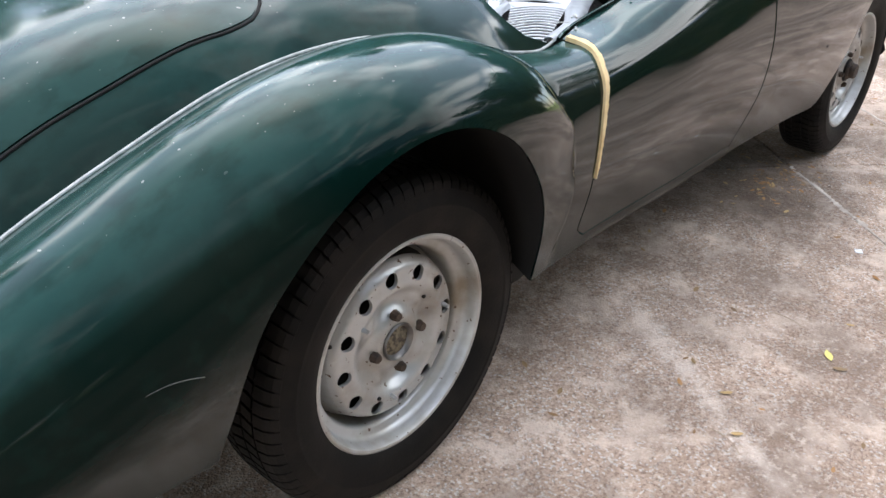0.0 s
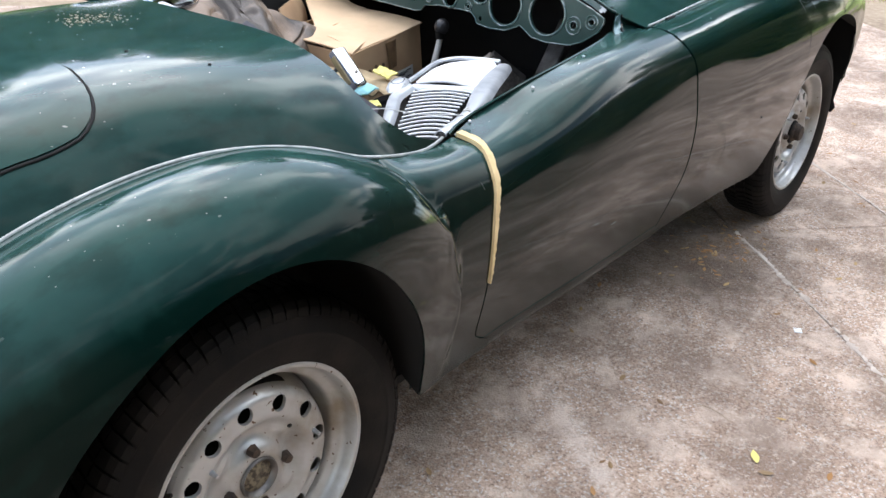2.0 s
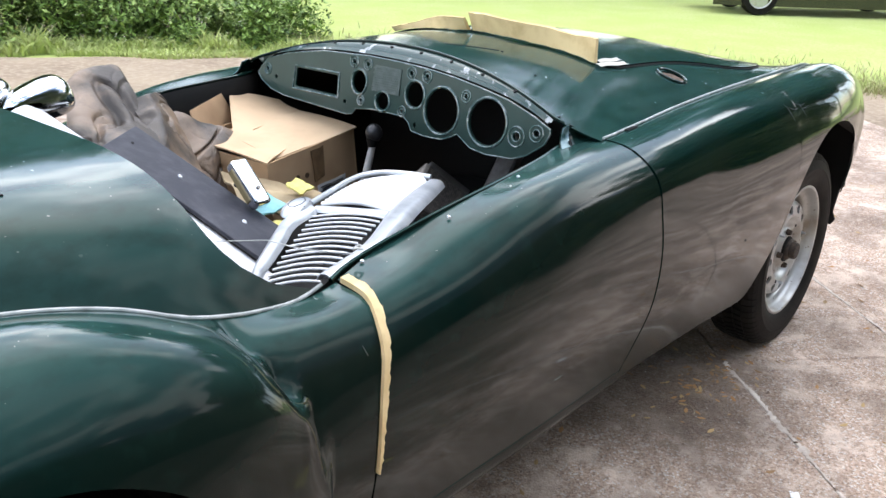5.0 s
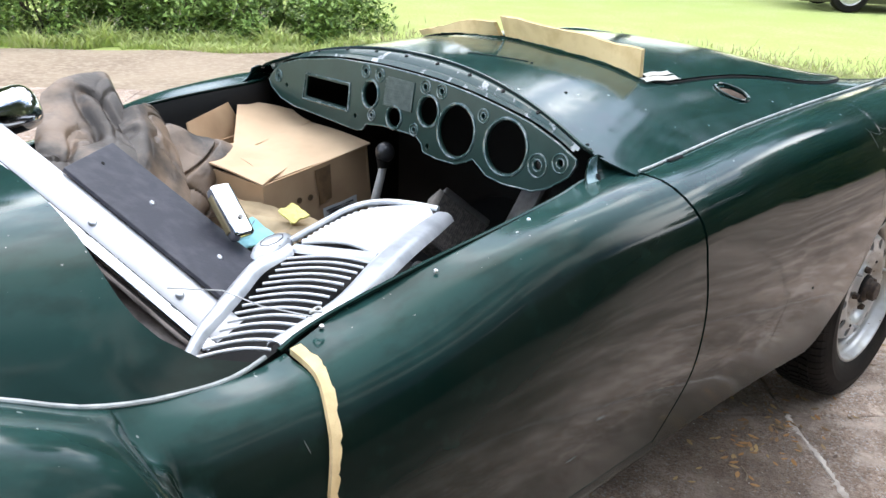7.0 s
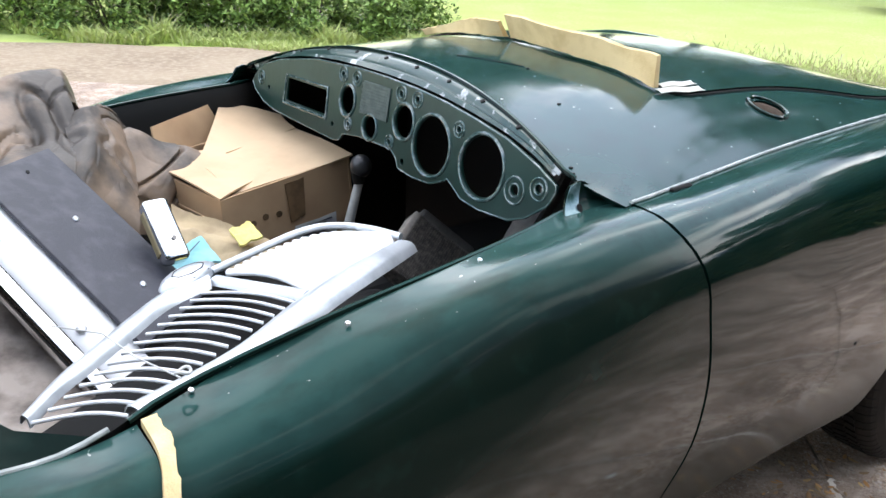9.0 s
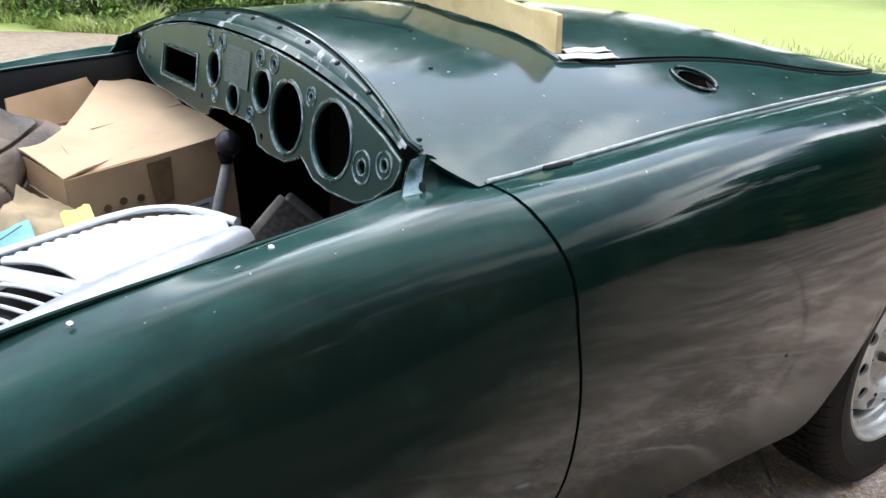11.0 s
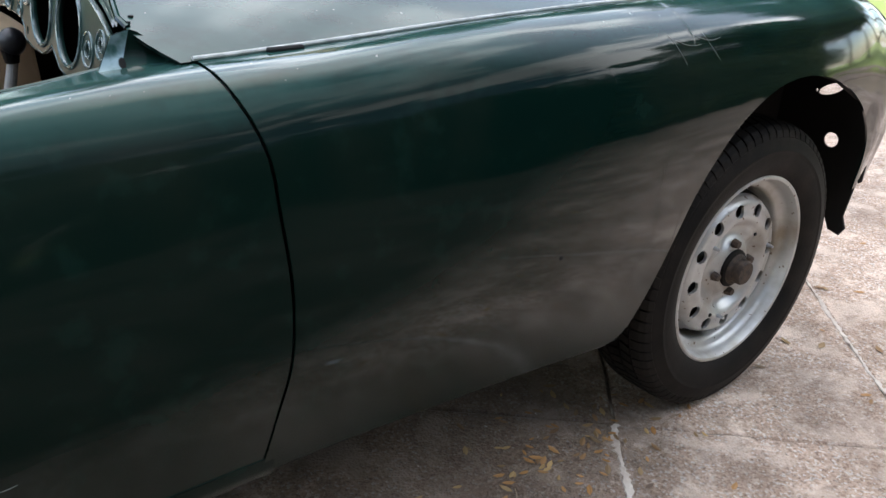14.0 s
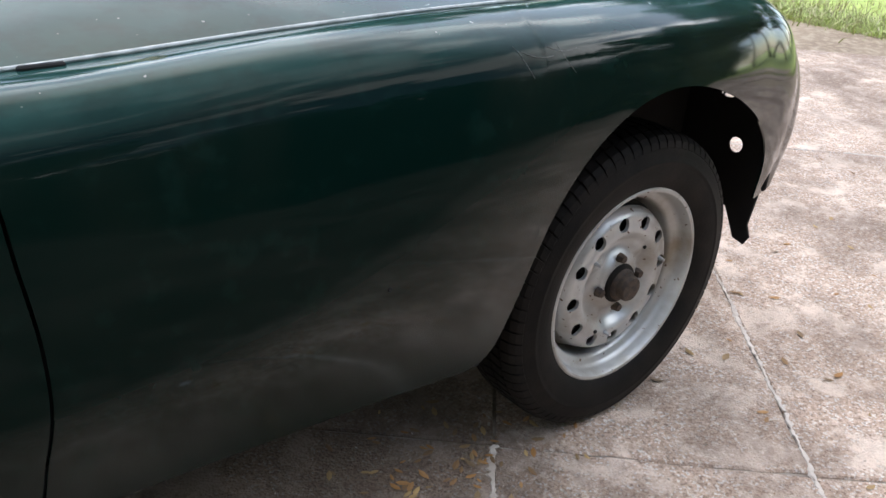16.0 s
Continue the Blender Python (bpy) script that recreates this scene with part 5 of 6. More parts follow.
def trim_board():
    """A covered board, cut a little askew at its ends."""
    along, across = Vector((-0.289, 0.854, 0.433)).normalized(), Vector((0.765, 0.643, -0.005)).normalized()
    up = along.cross(across).normalized() * -1
    if up.z < 0:
        up = -up
    m = Matrix((along, across, up)).transposed().to_4x4()
    mid = Vector((0.636, 0.188, 0.8115)) - along * 0.205
    ob = part("trim_board", box_bm(0.41, 0.180, 0.008, 0.002, 2, m), BOARD)
    ob.matrix_world = Matrix.Translation(mid)
    tagged(ob, "black leathercloth-covered trim board with domed screws", "trim board")
    for u in (-0.124, 0.044):
        sc = bmesh.new()
        bmesh.ops.create_uvsphere(sc, u_segments=14, v_segments=8, radius=0.0065)
        bmesh.ops.transform(sc, matrix=m @ Matrix.Translation((u, 0.004, 0.004)) @ Matrix.Diagonal((1, 1, 0.6, 1)), verts=sc.verts)
        part("screw", sc, DULL_CHROME, ob, "domed screw head", smooth=True)
    part("screw_hole", cyl_bm(0.004, 0.004, 0.002, 12, m @ Matrix.Translation((0.172, 0.004, 0.0042))), GAP, ob)


trim_board()


def bumper():
    """A bumper bar, face up: a flat blade with its bolts, a groove and a rolled edge."""
    ob = thing("bumper_bar", "bright chrome bumper bar lying diagonally across the cockpit", "bumper", BUMPER_POSE)
    face = [(0.012, -0.0125), (-0.004, -0.011), (-0.020, -0.0135), (-0.036, -0.0200), (-0.0475, -0.0285), (-0.0490, -0.0325)]
    roll = [(-0.0485, -0.0350), (-0.0515, -0.0325)] + [(-0.0560 + 0.0175 * math.cos(math.radians(q)), -0.0500 + 0.0175 * math.sin(math.radians(q))) for q in (100, 122, 144, 166, 188, 210, 232, 254, 276)]

    def f(i, j, pr):
        u = 0.47 - 0.62 * i / 24
        return (u, pr[j][0], pr[j][1] + 0.003 * (1 - (2 * i / 24 - 1) ** 2))
    grid("blade", lambda i, j: f(i, j, face), 24, len(face) - 1, WHITE, ob, thick=0.003, label="white face")
    grid("rolled_edge", lambda i, j: f(i, j, roll), 24, len(roll) - 1, CHROME, ob, thick=0.002, label="chrome rolled edge")
    for u in (0.362, 0.158):
        sc = bmesh.new()
        bmesh.ops.create_uvsphere(sc, u_segments=14, v_segments=8, radius=0.0075)
        bmesh.ops.transform(sc, matrix=Matrix.Translation((u, -0.037, -0.016)) @ pose(0, 0, 0, 28, 0, 0) @ Matrix.Diagonal((1, 1, 0.6, 1)), verts=sc.verts)
        part("bolt", sc, DULL_CHROME, ob, "domed bolt head", smooth=True)
    return ob


bumper()


def over_rider(x, y, z, sx, sy, sz, turn, label):
    """A bulbous plated casting, blunt at one end and tapering to the other."""
    bm = bmesh.new()
    bmesh.ops.create_uvsphere(bm, u_segments=40, v_segments=24, radius=1.0)
    for v in bm.verts:
        c = v.co
        blunt = 0.55 if c.x > 0 else 1.0
        c.x = math.copysign(abs(c.x) ** blunt, c.x)
        c.y = math.copysign(abs(c.y) ** 0.8, c.y)
        c.z = math.copysign(abs(c.z) ** 0.75, c.z) * (1.0 if c.z > 0 else 0.7)
        taper = 0.72 + 0.28 * (c.x + 1) / 2
        c.y, c.z = c.y * taper, c.z * taper
    bmesh.ops.transform(bm, matrix=Matrix.Diagonal((sx, sy, sz, 1)), verts=bm.verts)
    ob = part("over_rider", bm, CHROME, smooth=True)
    ob.matrix_world = pose(x, y, z, *turn)
    return tagged(ob, label, "over-rider", "loose over-riders")


over_rider(0.535, 0.318, 0.872, 0.072, 0.056, 0.054, (0, -14, -8), "curved chrome over-rider resting against hood cloth")
over_rider(0.430, 0.405, 0.893, 0.088, 0.050, 0.044, (0, 8, -10), "curved chrome over-rider lying on the rear deck edge")


def number_plate_lamp():
    m = frame_of((0.798, 0.016, 0.762), (0.803, -0.060, 0.684), (1, 0.1, 0.0))
    ob = thing("plate_lamp", "small chrome lamp housing with a window, lying on card", "lamp", m)
    part("housing", box_bm(0.112, 0.044, 0.030, 0.010, 4), CHROME, ob, smooth=True)
    glass = simple("amber_window", (0.30, 0.24, 0.12), 0.25)
    part("window", box_bm(0.080, 0.006, 0.018, 0.002, 1, Matrix.Translation((0, -0.021, -0.003))), glass, ob)
    part("mount", cyl_bm(0.006, 0.006, 0.03, 10, Matrix.Translation((-0.02, 0, -0.022))), STEEL, ob)
    part("screw", cyl_bm(0.004, 0.004, 0.004, 10, Matrix.Translation((0.02, 0.004, 0.016))), STEEL, ob)


number_plate_lamp()


def packet(name, corners, mat, bend, label, category, seed):
    a, b, c, d = (Vector(p) for p in corners)
    nrm = (b - a).cross(d - a).normalized()

    def f(i, j):
        u, v = i / 20, j / 20
        q = noise.noise(Vector((u * 3 + seed, v * 3, seed))) * bend + noise.noise(Vector((u * 9, v * 9 + seed, 2))) * bend * 0.35
        return a * (1 - u) * (1 - v) + b * u * (1 - v) + c * u * v + d * (1 - u) * v + nrm * q
    return tagged(grid(name, f, 20, 20, mat, thick=0.004), label, category)


BUFF = simple("buff_paper", (0.46, 0.36, 0.22), 0.9, 0, (0.34, 0.26, 0.16), 14.0, 0.4, 0.7, 0.5, 80)
BLUE = simple("pale_blue_card", (0.18, 0.45, 0.50), 0.7, 0, (0.26, 0.52, 0.55), 20.0)
YELLOW = simple("yellow_paper", (0.70, 0.62, 0.20), 0.8)
packet("paper_bag", ((0.822, 0.02, 0.648), (0.905, -0.075, 0.650), (0.995, -0.035, 0.662), (0.915, 0.25, 0.672)), BUFF, 0.020, "crumpled buff paper bag of parts", "paper bag", 1.0)
carton = packet("carton", ((0.795, -0.058, 0.660), (0.882, -0.050, 0.664), (0.892, 0.055, 0.672), (0.806, 0.008, 0.668)), BLUE, 0.006, "flattened pale blue parts carton lying on a paper bag", "carton", 3.0)
tube("printed_line", [(0.825 + 0.05 * t, -0.03 + 0.05 * t, 0.673 + 0.004 * t) for t in (0, 0.25, 0.5, 0.75, 1.0)], 0.0009, INK, carton, "thin dark printed line", seg=5)
packet("yellow_wrapper", ((0.922, -0.040, 0.680), (0.968, -0.036, 0.684), (0.978, 0.036, 0.688), (0.930, 0.020, 0.686)), YELLOW, 0.006, "scrap of yellow paper on a crumpled bag", "wrapper", 5.0)
packet("yellow_wrapper", ((0.80, -0.085, 0.640), (0.835, -0.105, 0.640), (0.85, -0.075, 0.645), (0.815, -0.06, 0.645)), YELLOW, 0.003, "scrap of yellow paper beside a blue carton", "wrapper", 6.0)


WEATHERED = simple("weathered_grey_wood", (0.26, 0.23, 0.20), 0.85, 0, (0.14, 0.12, 0.10), 40.0, bump=0.4)


BAG = simple("black_plastic", (0.012, 0.012, 0.012), 0.3, 0, (0.03, 0.028, 0.026), 20.0, bump=0.2)
packet("plastic_bag", ((1.10, -0.44, 0.60), (1.34, -0.42, 0.625), (1.36, -0.22, 0.635), (1.14, -0.24, 0.61)), BAG, 0.055, "crumpled black plastic bag in the footwell", "bag", 8.0)


def heater_core():
    top = Vector((1.234, -0.130, 0.700))
    dx, dy = Vector((-0.109, -0.050, -0.060)), Vector((0.056, -0.070, -0.080))
    ob = thing("heater_matrix", "dirty black heater matrix leaning in the footwell", "heater matrix", frame_of(top + dy * 0.5, top + dy * 0.5 + dx, dy))
    part("core", box_bm(0.13, 0.118, 0.04, 0.002, 1), CORE, ob)
    for k in range(24):
        b = box_bm(0.128, 0.0014, 0.003, m=Matrix.Translation((0, -0.055 + 0.0048 * k, 0.0208)))
        part("fin", b, CORE, ob)
    part("end_tank", box_bm(0.020, 0.122, 0.050, 0.006, 2, Matrix.Translation((-0.07, 0, 0))), STEEL, ob)
    part("end_tank", box_bm(0.13, 0.014, 0.046, 0.004, 2, Matrix.Translation((0, -0.064, 0))), WEATHERED, ob, "pale dusty top rail")
    return ob


heater_core()
pipe = tube("chrome_pipe", [(0.98 + 0.012 * k, -0.335 + 0.012 * k, 0.655 - 0.006 * k) for k in range(9)], 0.014, DULL_CHROME, seg=14)
tagged(pipe, "short bent dull metal pipe lying under the grille", "pipe")
for k, (x, y, turn, ln) in enumerate(((1.10, -0.43, 20, 0.22), (1.18, -0.38, -15, 0.18), (1.05, -0.36, 60, 0.16))):
    st = part("wood_offcut", box_bm(ln, 0.03, 0.018, 0.003, 1), RUST)
    st.matrix_world = pose(x, y, 0.575 + 0.02 * k, 0, 4, turn)
    tagged(st, "dark brown wood offcut in the footwell", "wood offcut", "wood offcuts")
sup = part("seat_base", box_bm(0.55, 0.42, 0.30, 0.03, 2, Matrix.Translation((0.92, -0.27, 0.40))), BLACK)
tagged(sup, "black seat base under loose parts", "seat base", "seat bases")
sup = part("seat_base", box_bm(0.55, 0.38, 0.32, 0.03, 2, Matrix.Translation((0.90, 0.30, 0.40))), BLACK)
tagged(sup, "black seat base under a cardboard box", "seat base", "seat bases")

# ---- ground and surroundings ----


def concrete():
    m, nt, b = nodes_of("weathered_concrete")
    L = nt.links
    tc = node(nt, "TexCoord")
    geo = node(nt, "NewGeometry")
    info = node(nt, "ObjectInfo")
    pos = geo.outputs["Position"]

    def nz(scale, detail, rough=0.6):
        n = node(nt, "TexNoise", Scale=scale, Detail=detail, Roughness=rough)
        L.new(pos, n.inputs["Vector"])
        return n.outputs["Fac"]

    def rng(v, lo, hi, a=0.0, c=1.0):
        r = node(nt, "MapRange")
        r.inputs["From Min"].default_value, r.inputs["From Max"].default_value = lo, hi
        r.inputs["To Min"].default_value, r.inputs["To Max"].default_value = a, c
        L.new(v, r.inputs["Value"])
        return r.outputs["Result"]
    vor = node(nt, "TexVoronoi", Scale=190.0)
    L.new(pos, vor.inputs["Vector"])
    sep = node(nt, "SeparateColor")
    L.new(vor.outputs["Color"], sep.inputs["Color"])
    col = mix_col(nt, rng(sep.outputs["Red"], 0.15, 0.9), (0.44, 0.315, 0.236), (0.575, 0.430, 0.338))
    col = mix_col(nt, rng(sep.outputs["Green"], 0.80, 0.86), col, (0.68, 0.62, 0.56))
    col = mix_col(nt, rng(nz(105.0, 8.0, 0.7), 0.50, 0.60, 0.0, 0.72), col, (0.150, 0.103, 0.077))
    col = mix_col(nt, rng(nz(7.0, 10.0, 0.72), 0.50, 0.58, 0.0, 0.85), col, (0.71, 0.575, 0.475))
    col = mix_col(nt, rng(nz(2.2, 8.0, 0.65), 0.42, 0.62, 0.0, 0.75), col, (0.175, 0.126, 0.097))
    col = mix_col(nt, rng(nz(26.0, 9.0, 0.78), 0.52, 0.66, 0.0, 0.42), col, (0.19, 0.134, 0.102))
    col = mix_col(nt, rng(nz(44.0, 12.0, 0.8), 0.53, 0.60, 0.0, 0.5), col, (0.68, 0.57, 0.48))
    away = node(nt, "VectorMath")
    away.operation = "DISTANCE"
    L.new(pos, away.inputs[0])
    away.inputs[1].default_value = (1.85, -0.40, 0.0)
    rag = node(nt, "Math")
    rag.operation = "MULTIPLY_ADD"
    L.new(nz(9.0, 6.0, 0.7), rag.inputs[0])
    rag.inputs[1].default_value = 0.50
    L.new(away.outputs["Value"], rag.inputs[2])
    col = mix_col(nt, rng(rag.outputs[0], 0.80, 0.56, 0.0, 0.66), col, (0.075, 0.053, 0.038))  # trodden-in soil stain, with shade under the sill put into its colour
    # a worn pale streak of old mortar across the slab
    off = node(nt, "VectorMath")
    off.operation = "SUBTRACT"
    L.new(pos, off.inputs[0])
    off.inputs[1].default_value = (0.70, -0.90, 0.0)
    turned = node(nt, "VectorRotate")
    turned.rotation_type = "Z_AXIS"
    turned.inputs["Angle"].default_value = radians(-55)
    L.new(off.outputs["Vector"], turned.inputs["Vector"])
    axes = node(nt, "SeparateXYZ")
    L.new(turned.outputs["Vector"], axes.inputs["Vector"])
    side = node(nt, "Math")
    side.operation = "ABSOLUTE"
    L.new(axes.outputs["Y"], side.inputs[0])
    end = node(nt, "Math")
    end.operation = "ABSOLUTE"
    L.new(axes.outputs["X"], end.inputs[0])
    ragged = node(nt, "Math")
    ragged.operation = "MULTIPLY_ADD"
    L.new(nz(16.0, 9.0, 0.75), ragged.inputs[0])
    ragged.inputs[1].default_value = 0.22
    L.new(side.outputs[0], ragged.inputs[2])
    streak = node(nt, "Math")
    streak.operation = "MULTIPLY"
    L.new(rng(ragged.outputs[0], 0.150, 0.105, 0.0, 0.62), streak.inputs[0])
    L.new(rng(end.outputs[0], 0.42, 0.28), streak.inputs[1])
    col = mix_col(nt, streak.outputs[0], col, (0.70, 0.60, 0.52))
    shade = node(nt, "HueSaturation")
    L.new(rng(info.outputs["Random"], 0, 1, 0.94, 1.20), shade.inputs["Value"])
    L.new(col, shade.inputs["Color"])
    L.new(shade.outputs["Color"], b.inputs["Base Color"])
    b.inputs["Roughness"].default_value = 0.92
    b.inputs["Specular IOR Level"].default_value = 0.2
    hgt = node(nt, "Math")
    hgt.operation = "ADD"
    L.new(nz(240.0, 5.0), hgt.inputs[0])
    L.new(vor.outputs["Distance"], hgt.inputs[1])
    bump_on(nt, b, hgt.outputs[0], 0.75, 0.004)
    return m


def soil(name, c1, c2, c3):
    m, nt, b = nodes_of(name)
    geo = node(nt, "NewGeometry")
    out = None
    for scale, lo, hi, col in ((1.3, 0.4, 0.65, c2), (22.0, 0.45, 0.65, c3)):
        n = node(nt, "TexNoise", Scale=scale, Detail=7.0)
        nt.links.new(geo.outputs["Position"], n.inputs["Vector"])
        r = node(nt, "MapRange")
        r.inputs["From Min"].default_value, r.inputs["From Max"].default_value = lo, hi
        nt.links.new(n.outputs["Fac"], r.inputs["Value"])
        out = mix_col(nt, r.outputs["Result"], out or c1, col)
    nt.links.new(out, b.inputs["Base Color"])
    b.inputs["Roughness"].default_value = 0.95
    bump_on(nt, b, n.outputs["Fac"], 0.7, 0.02)
    return m


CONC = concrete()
LAWN = soil("lawn_turf", (0.45, 0.53, 0.16), (0.50, 0.555, 0.21), (0.42, 0.515, 0.135))
SAND = soil("sandy_dirt", (0.37, 0.285, 0.20), (0.27, 0.20, 0.14), (0.42, 0.335, 0.24))
MORTAR = soil("pale_mortar", (0.56, 0.49, 0.43), (0.42, 0.35, 0.295), (0.64, 0.57, 0.50))
JOINT = soil("joint_grit", (0.26, 0.21, 0.17), (0.16, 0.12, 0.09), (0.34, 0.29, 0.24))
ground = grid("ground", lambda i, j: (-600 + 30 * i, -600 + 30 * j, -0.05), 40, 40, LAWN)
tagged(ground, "bright green rough lawn stretching away from the drive", "ground", kind="structure")


def verge_edge(a):
    """The grass edge round the drive: radius at an angle from the car."""
    return spl((-3.2, -2.2, -1.4, -0.6, -0.1, 0.15, 0.45, 0.75, 1.0, 1.3, 1.7, 2.3, 3.2), (16, 17, 16, 12, 7.7, 7.2, 7.2, 7.0, 6.9, 7.3, 9.0, 13, 16), a)


def verge(i, j):
    a = -math.pi + 2 * math.pi * i / 160
    r = (verge_edge(a) + 0.12 * noise.noise(Vector((a * 9, 0, 0))) + 0.05 * noise.noise(Vector((a * 40, 0, 0)))) * j / 10
    return (0.5 + r * math.cos(a), r * math.sin(a), -0.03)


dirt = grid("dirt_verge", verge, 160, 10, SAND)
tagged(dirt, "sandy dirt verge between concrete drive and grass", "ground", kind="structure")

pave = thing("pavement", "weathered brown-grey concrete drive laid in diagonal slabs", "pavement", kind="structure")
TURN = radians(48)
E1, E2 = Vector((math.cos(TURN), math.sin(TURN))), Vector((math.sin(TURN), -math.cos(TURN)))
N_LINES = (-9, -7, -5, -3, -1.0, 1.98, 2.625, 4.6, 6.6, 8.6, 10.6, 12.6)
D_LINES = (-11, -9.1, -7.1, -5.1, -3.1, -1.1, 0.98, 3.06, 5.1, 6.6)


def slab(n0, n1, d0, d1, rnd):
    g = 0.003
    loop = []
    for (na, da), (nb, db) in (((n0 + g, d0 + g), (n1 - g, d0 + g)), ((n1 - g, d0 + g), (n1 - g, d1 - g)), ((n1 - g, d1 - g), (n0 + g, d1 - g)), ((n0 + g, d1 - g), (n0 + g, d0 + g))):
        steps = 14
        for k in range(steps):
            t = k / steps
            loop.append((na + (nb - na) * t + rnd.uniform(-0.004, 0.004), da + (db - da) * t + rnd.uniform(-0.004, 0.004)))
    cn, cd = (n0 + n1) / 2, (d0 + d1) / 2
    verts, faces = [], []
    top = 0.0
    for shrink, z in ((0.0, -0.03), (0.0, top - 0.004), (0.004, top)):
        for n, d in loop:
            n2, d2 = n + (shrink if n < cn else -shrink), d + (shrink if d < cd else -shrink)
            p = E1 * d2 + E2 * n2
            verts.append((p.x, p.y, z))
    m = len(loop)
    for lay in range(2):
        for k in range(m):
            faces.append((lay * m + k, (lay + 1) * m + k, (lay + 1) * m + (k + 1) % m, lay * m + (k + 1) % m))
    faces.append(tuple(2 * m + k for k in range(m))[::-1])
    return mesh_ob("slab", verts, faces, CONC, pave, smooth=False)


rs = random.Random(11)
for a in range(len(N_LINES) - 1):
    for b in range(len(D_LINES) - 1):
        mid = E1 * (D_LINES[b] + D_LINES[b + 1]) / 2 + E2 * (N_LINES[a] + N_LINES[a + 1]) / 2
        ang = math.atan2(mid.y, mid.x - 0.5)
        if (mid - Vector((0.5, 0))).length < verge_edge(ang) - 1.6 or mid.y < -1:
            slab(N_LINES[a], N_LINES[a + 1], D_LINES[b], D_LINES[b + 1], rs)
            ends = [E1 * d + E2 * n for n, d in ((N_LINES[a], D_LINES[b]), (N_LINES[a + 1], D_LINES[b]), (N_LINES[a + 1], D_LINES[b + 1]), (N_LINES[a], D_LINES[b + 1]))]
            mesh_ob("joint_bed", [(p.x, p.y, -0.006) for p in ends], [(3, 2, 1, 0)], JOINT, pave)



def smear(name, p0, p1, w, z, seed, fringe, gaps=0.0):
    """A ragged line of mortar or a crumbled patch along the slabs."""
    rnd = random.Random(seed)
    n = int((Vector(p1) - Vector(p0)).length / 0.008)
    d = (Vector(p1) - Vector(p0)).normalized()
    s = Vector((-d.y, d.x))
    verts, faces = [], []
    for k in range(n + 1):
        c = Vector(p0).lerp(Vector(p1), k / n)
        sh = w * 1.2 * noise.noise(Vector((k * 0.035, seed, 5)))
        wl = w * max(0.15, 0.6 + 1.3 * noise.noise(Vector((k * 0.06, seed, 0))) + rnd.uniform(-fringe, fringe))
        wr = w * max(0.15, 0.6 + 1.3 * noise.noise(Vector((k * 0.06, seed, 9))) + rnd.uniform(-fringe, fringe))
        for q, ww in ((-1, wl), (-0.6, wl), (0.6, wr), (1, wr)):
            e = c + s * (q * ww + sh)
            verts.append((e.x, e.y, z if abs(q) < 1 else z - 0.004))
    for k in range(n):
        if noise.noise(Vector((k * 0.045, seed, 20))) + rnd.uniform(-0.2, 0.2) < gaps - 0.55:
            continue
        for e in range(3):
            faces.append((k * 4 + e, k * 4 + 4 + e, k * 4 + 5 + e, k * 4 + 1 + e))
    return mesh_ob(name, verts, faces, MORTAR, pave)


smear("joint_mortar", tuple(E1 * 0.98 + E2 * 1.98), tuple(E1 * -1.6 + E2 * 1.98), 0.013, 0.002, 1, 0.6, 0.12)
smear("joint_mortar", tuple(E1 * 5.0 + E2 * 2.625), tuple(E1 * -1.6 + E2 * 2.625), 0.009, 0.002, 2, 0.6, 0.10)
smear("joint_mortar", tuple(E1 * 3.06 + E2 * 1.5), tuple(E1 * 3.06 + E2 * 6.0), 0.012, 0.002, 4, 0.6, 0.4)


def flakes(name, label, category, count, size, mat, area, seed, curl=0.35, avoid=True):
    """Scattered small leaves: curled pointed ovals."""
    rnd = random.Random(seed)
    verts, faces = [], []
    for _ in range(count):
        x, y = area(rnd)
        s, a = size * rnd.uniform(0.6, 1.4), rnd.uniform(0, 6.28)
        c, sn = math.cos(a), math.sin(a)
        base = len(verts)
        up = rnd.uniform(0.1, 1.0) * curl
        for u, v in ((-1, 0), (-0.4, 0.36), (0.35, 0.33), (1, 0), (0.35, -0.33), (-0.4, -0.36)):
            z = 0.002 + s * up * (abs(u) ** 2 * 0.6 + abs(v) * rnd.uniform(0.2, 1.0))
            verts.append((x + s * (u * c - v * sn), y + s * (u * sn + v * c), z))
        faces += [(base, base + 1, base + 2, base + 3), (base, base + 3, base + 4, base + 5)]
    ob = mesh_ob(name, verts, faces, mat, smooth=False)
    return tagged(ob, label, category, kind="stuff")


def island(name, cols):
    m, nt, b = nodes_of(name)
    geo = node(nt, "NewGeometry")
    ramp = node(nt, "ValToRGB")
    els = ramp.color_ramp.elements
    while len(els) < len(cols):
        els.new(0.5)
    for k, c in enumerate(cols):
        els[k].position, els[k].color = k / max(len(cols) - 1, 1), (*c, 1)
    nt.links.new(geo.outputs["Random Per Island"], ramp.inputs["Fac"])
    nt.links.new(ramp.outputs["Color"], b.inputs["Base Color"])
    b.inputs["Roughness"].default_value = 0.7
    return m, nt, b


DRY, _, _ = island("dry_leaf", ((0.30, 0.14, 0.04), (0.42, 0.22, 0.08), (0.17, 0.10, 0.05), (0.50, 0.33, 0.14), (0.11, 0.07, 0.05)))
GRIT, _, _ = island("grit", ((0.45, 0.40, 0.34), (0.10, 0.08, 0.06), (0.30, 0.18, 0.10), (0.55, 0.52, 0.48)))


def near_car(rnd):
    while True:
        x, y = rnd.uniform(-0.2, 4.6), rnd.uniform(-1.9, 0.2)
        if rnd.random() < (1.0 if x > 1.7 else 0.35):
            return x, y


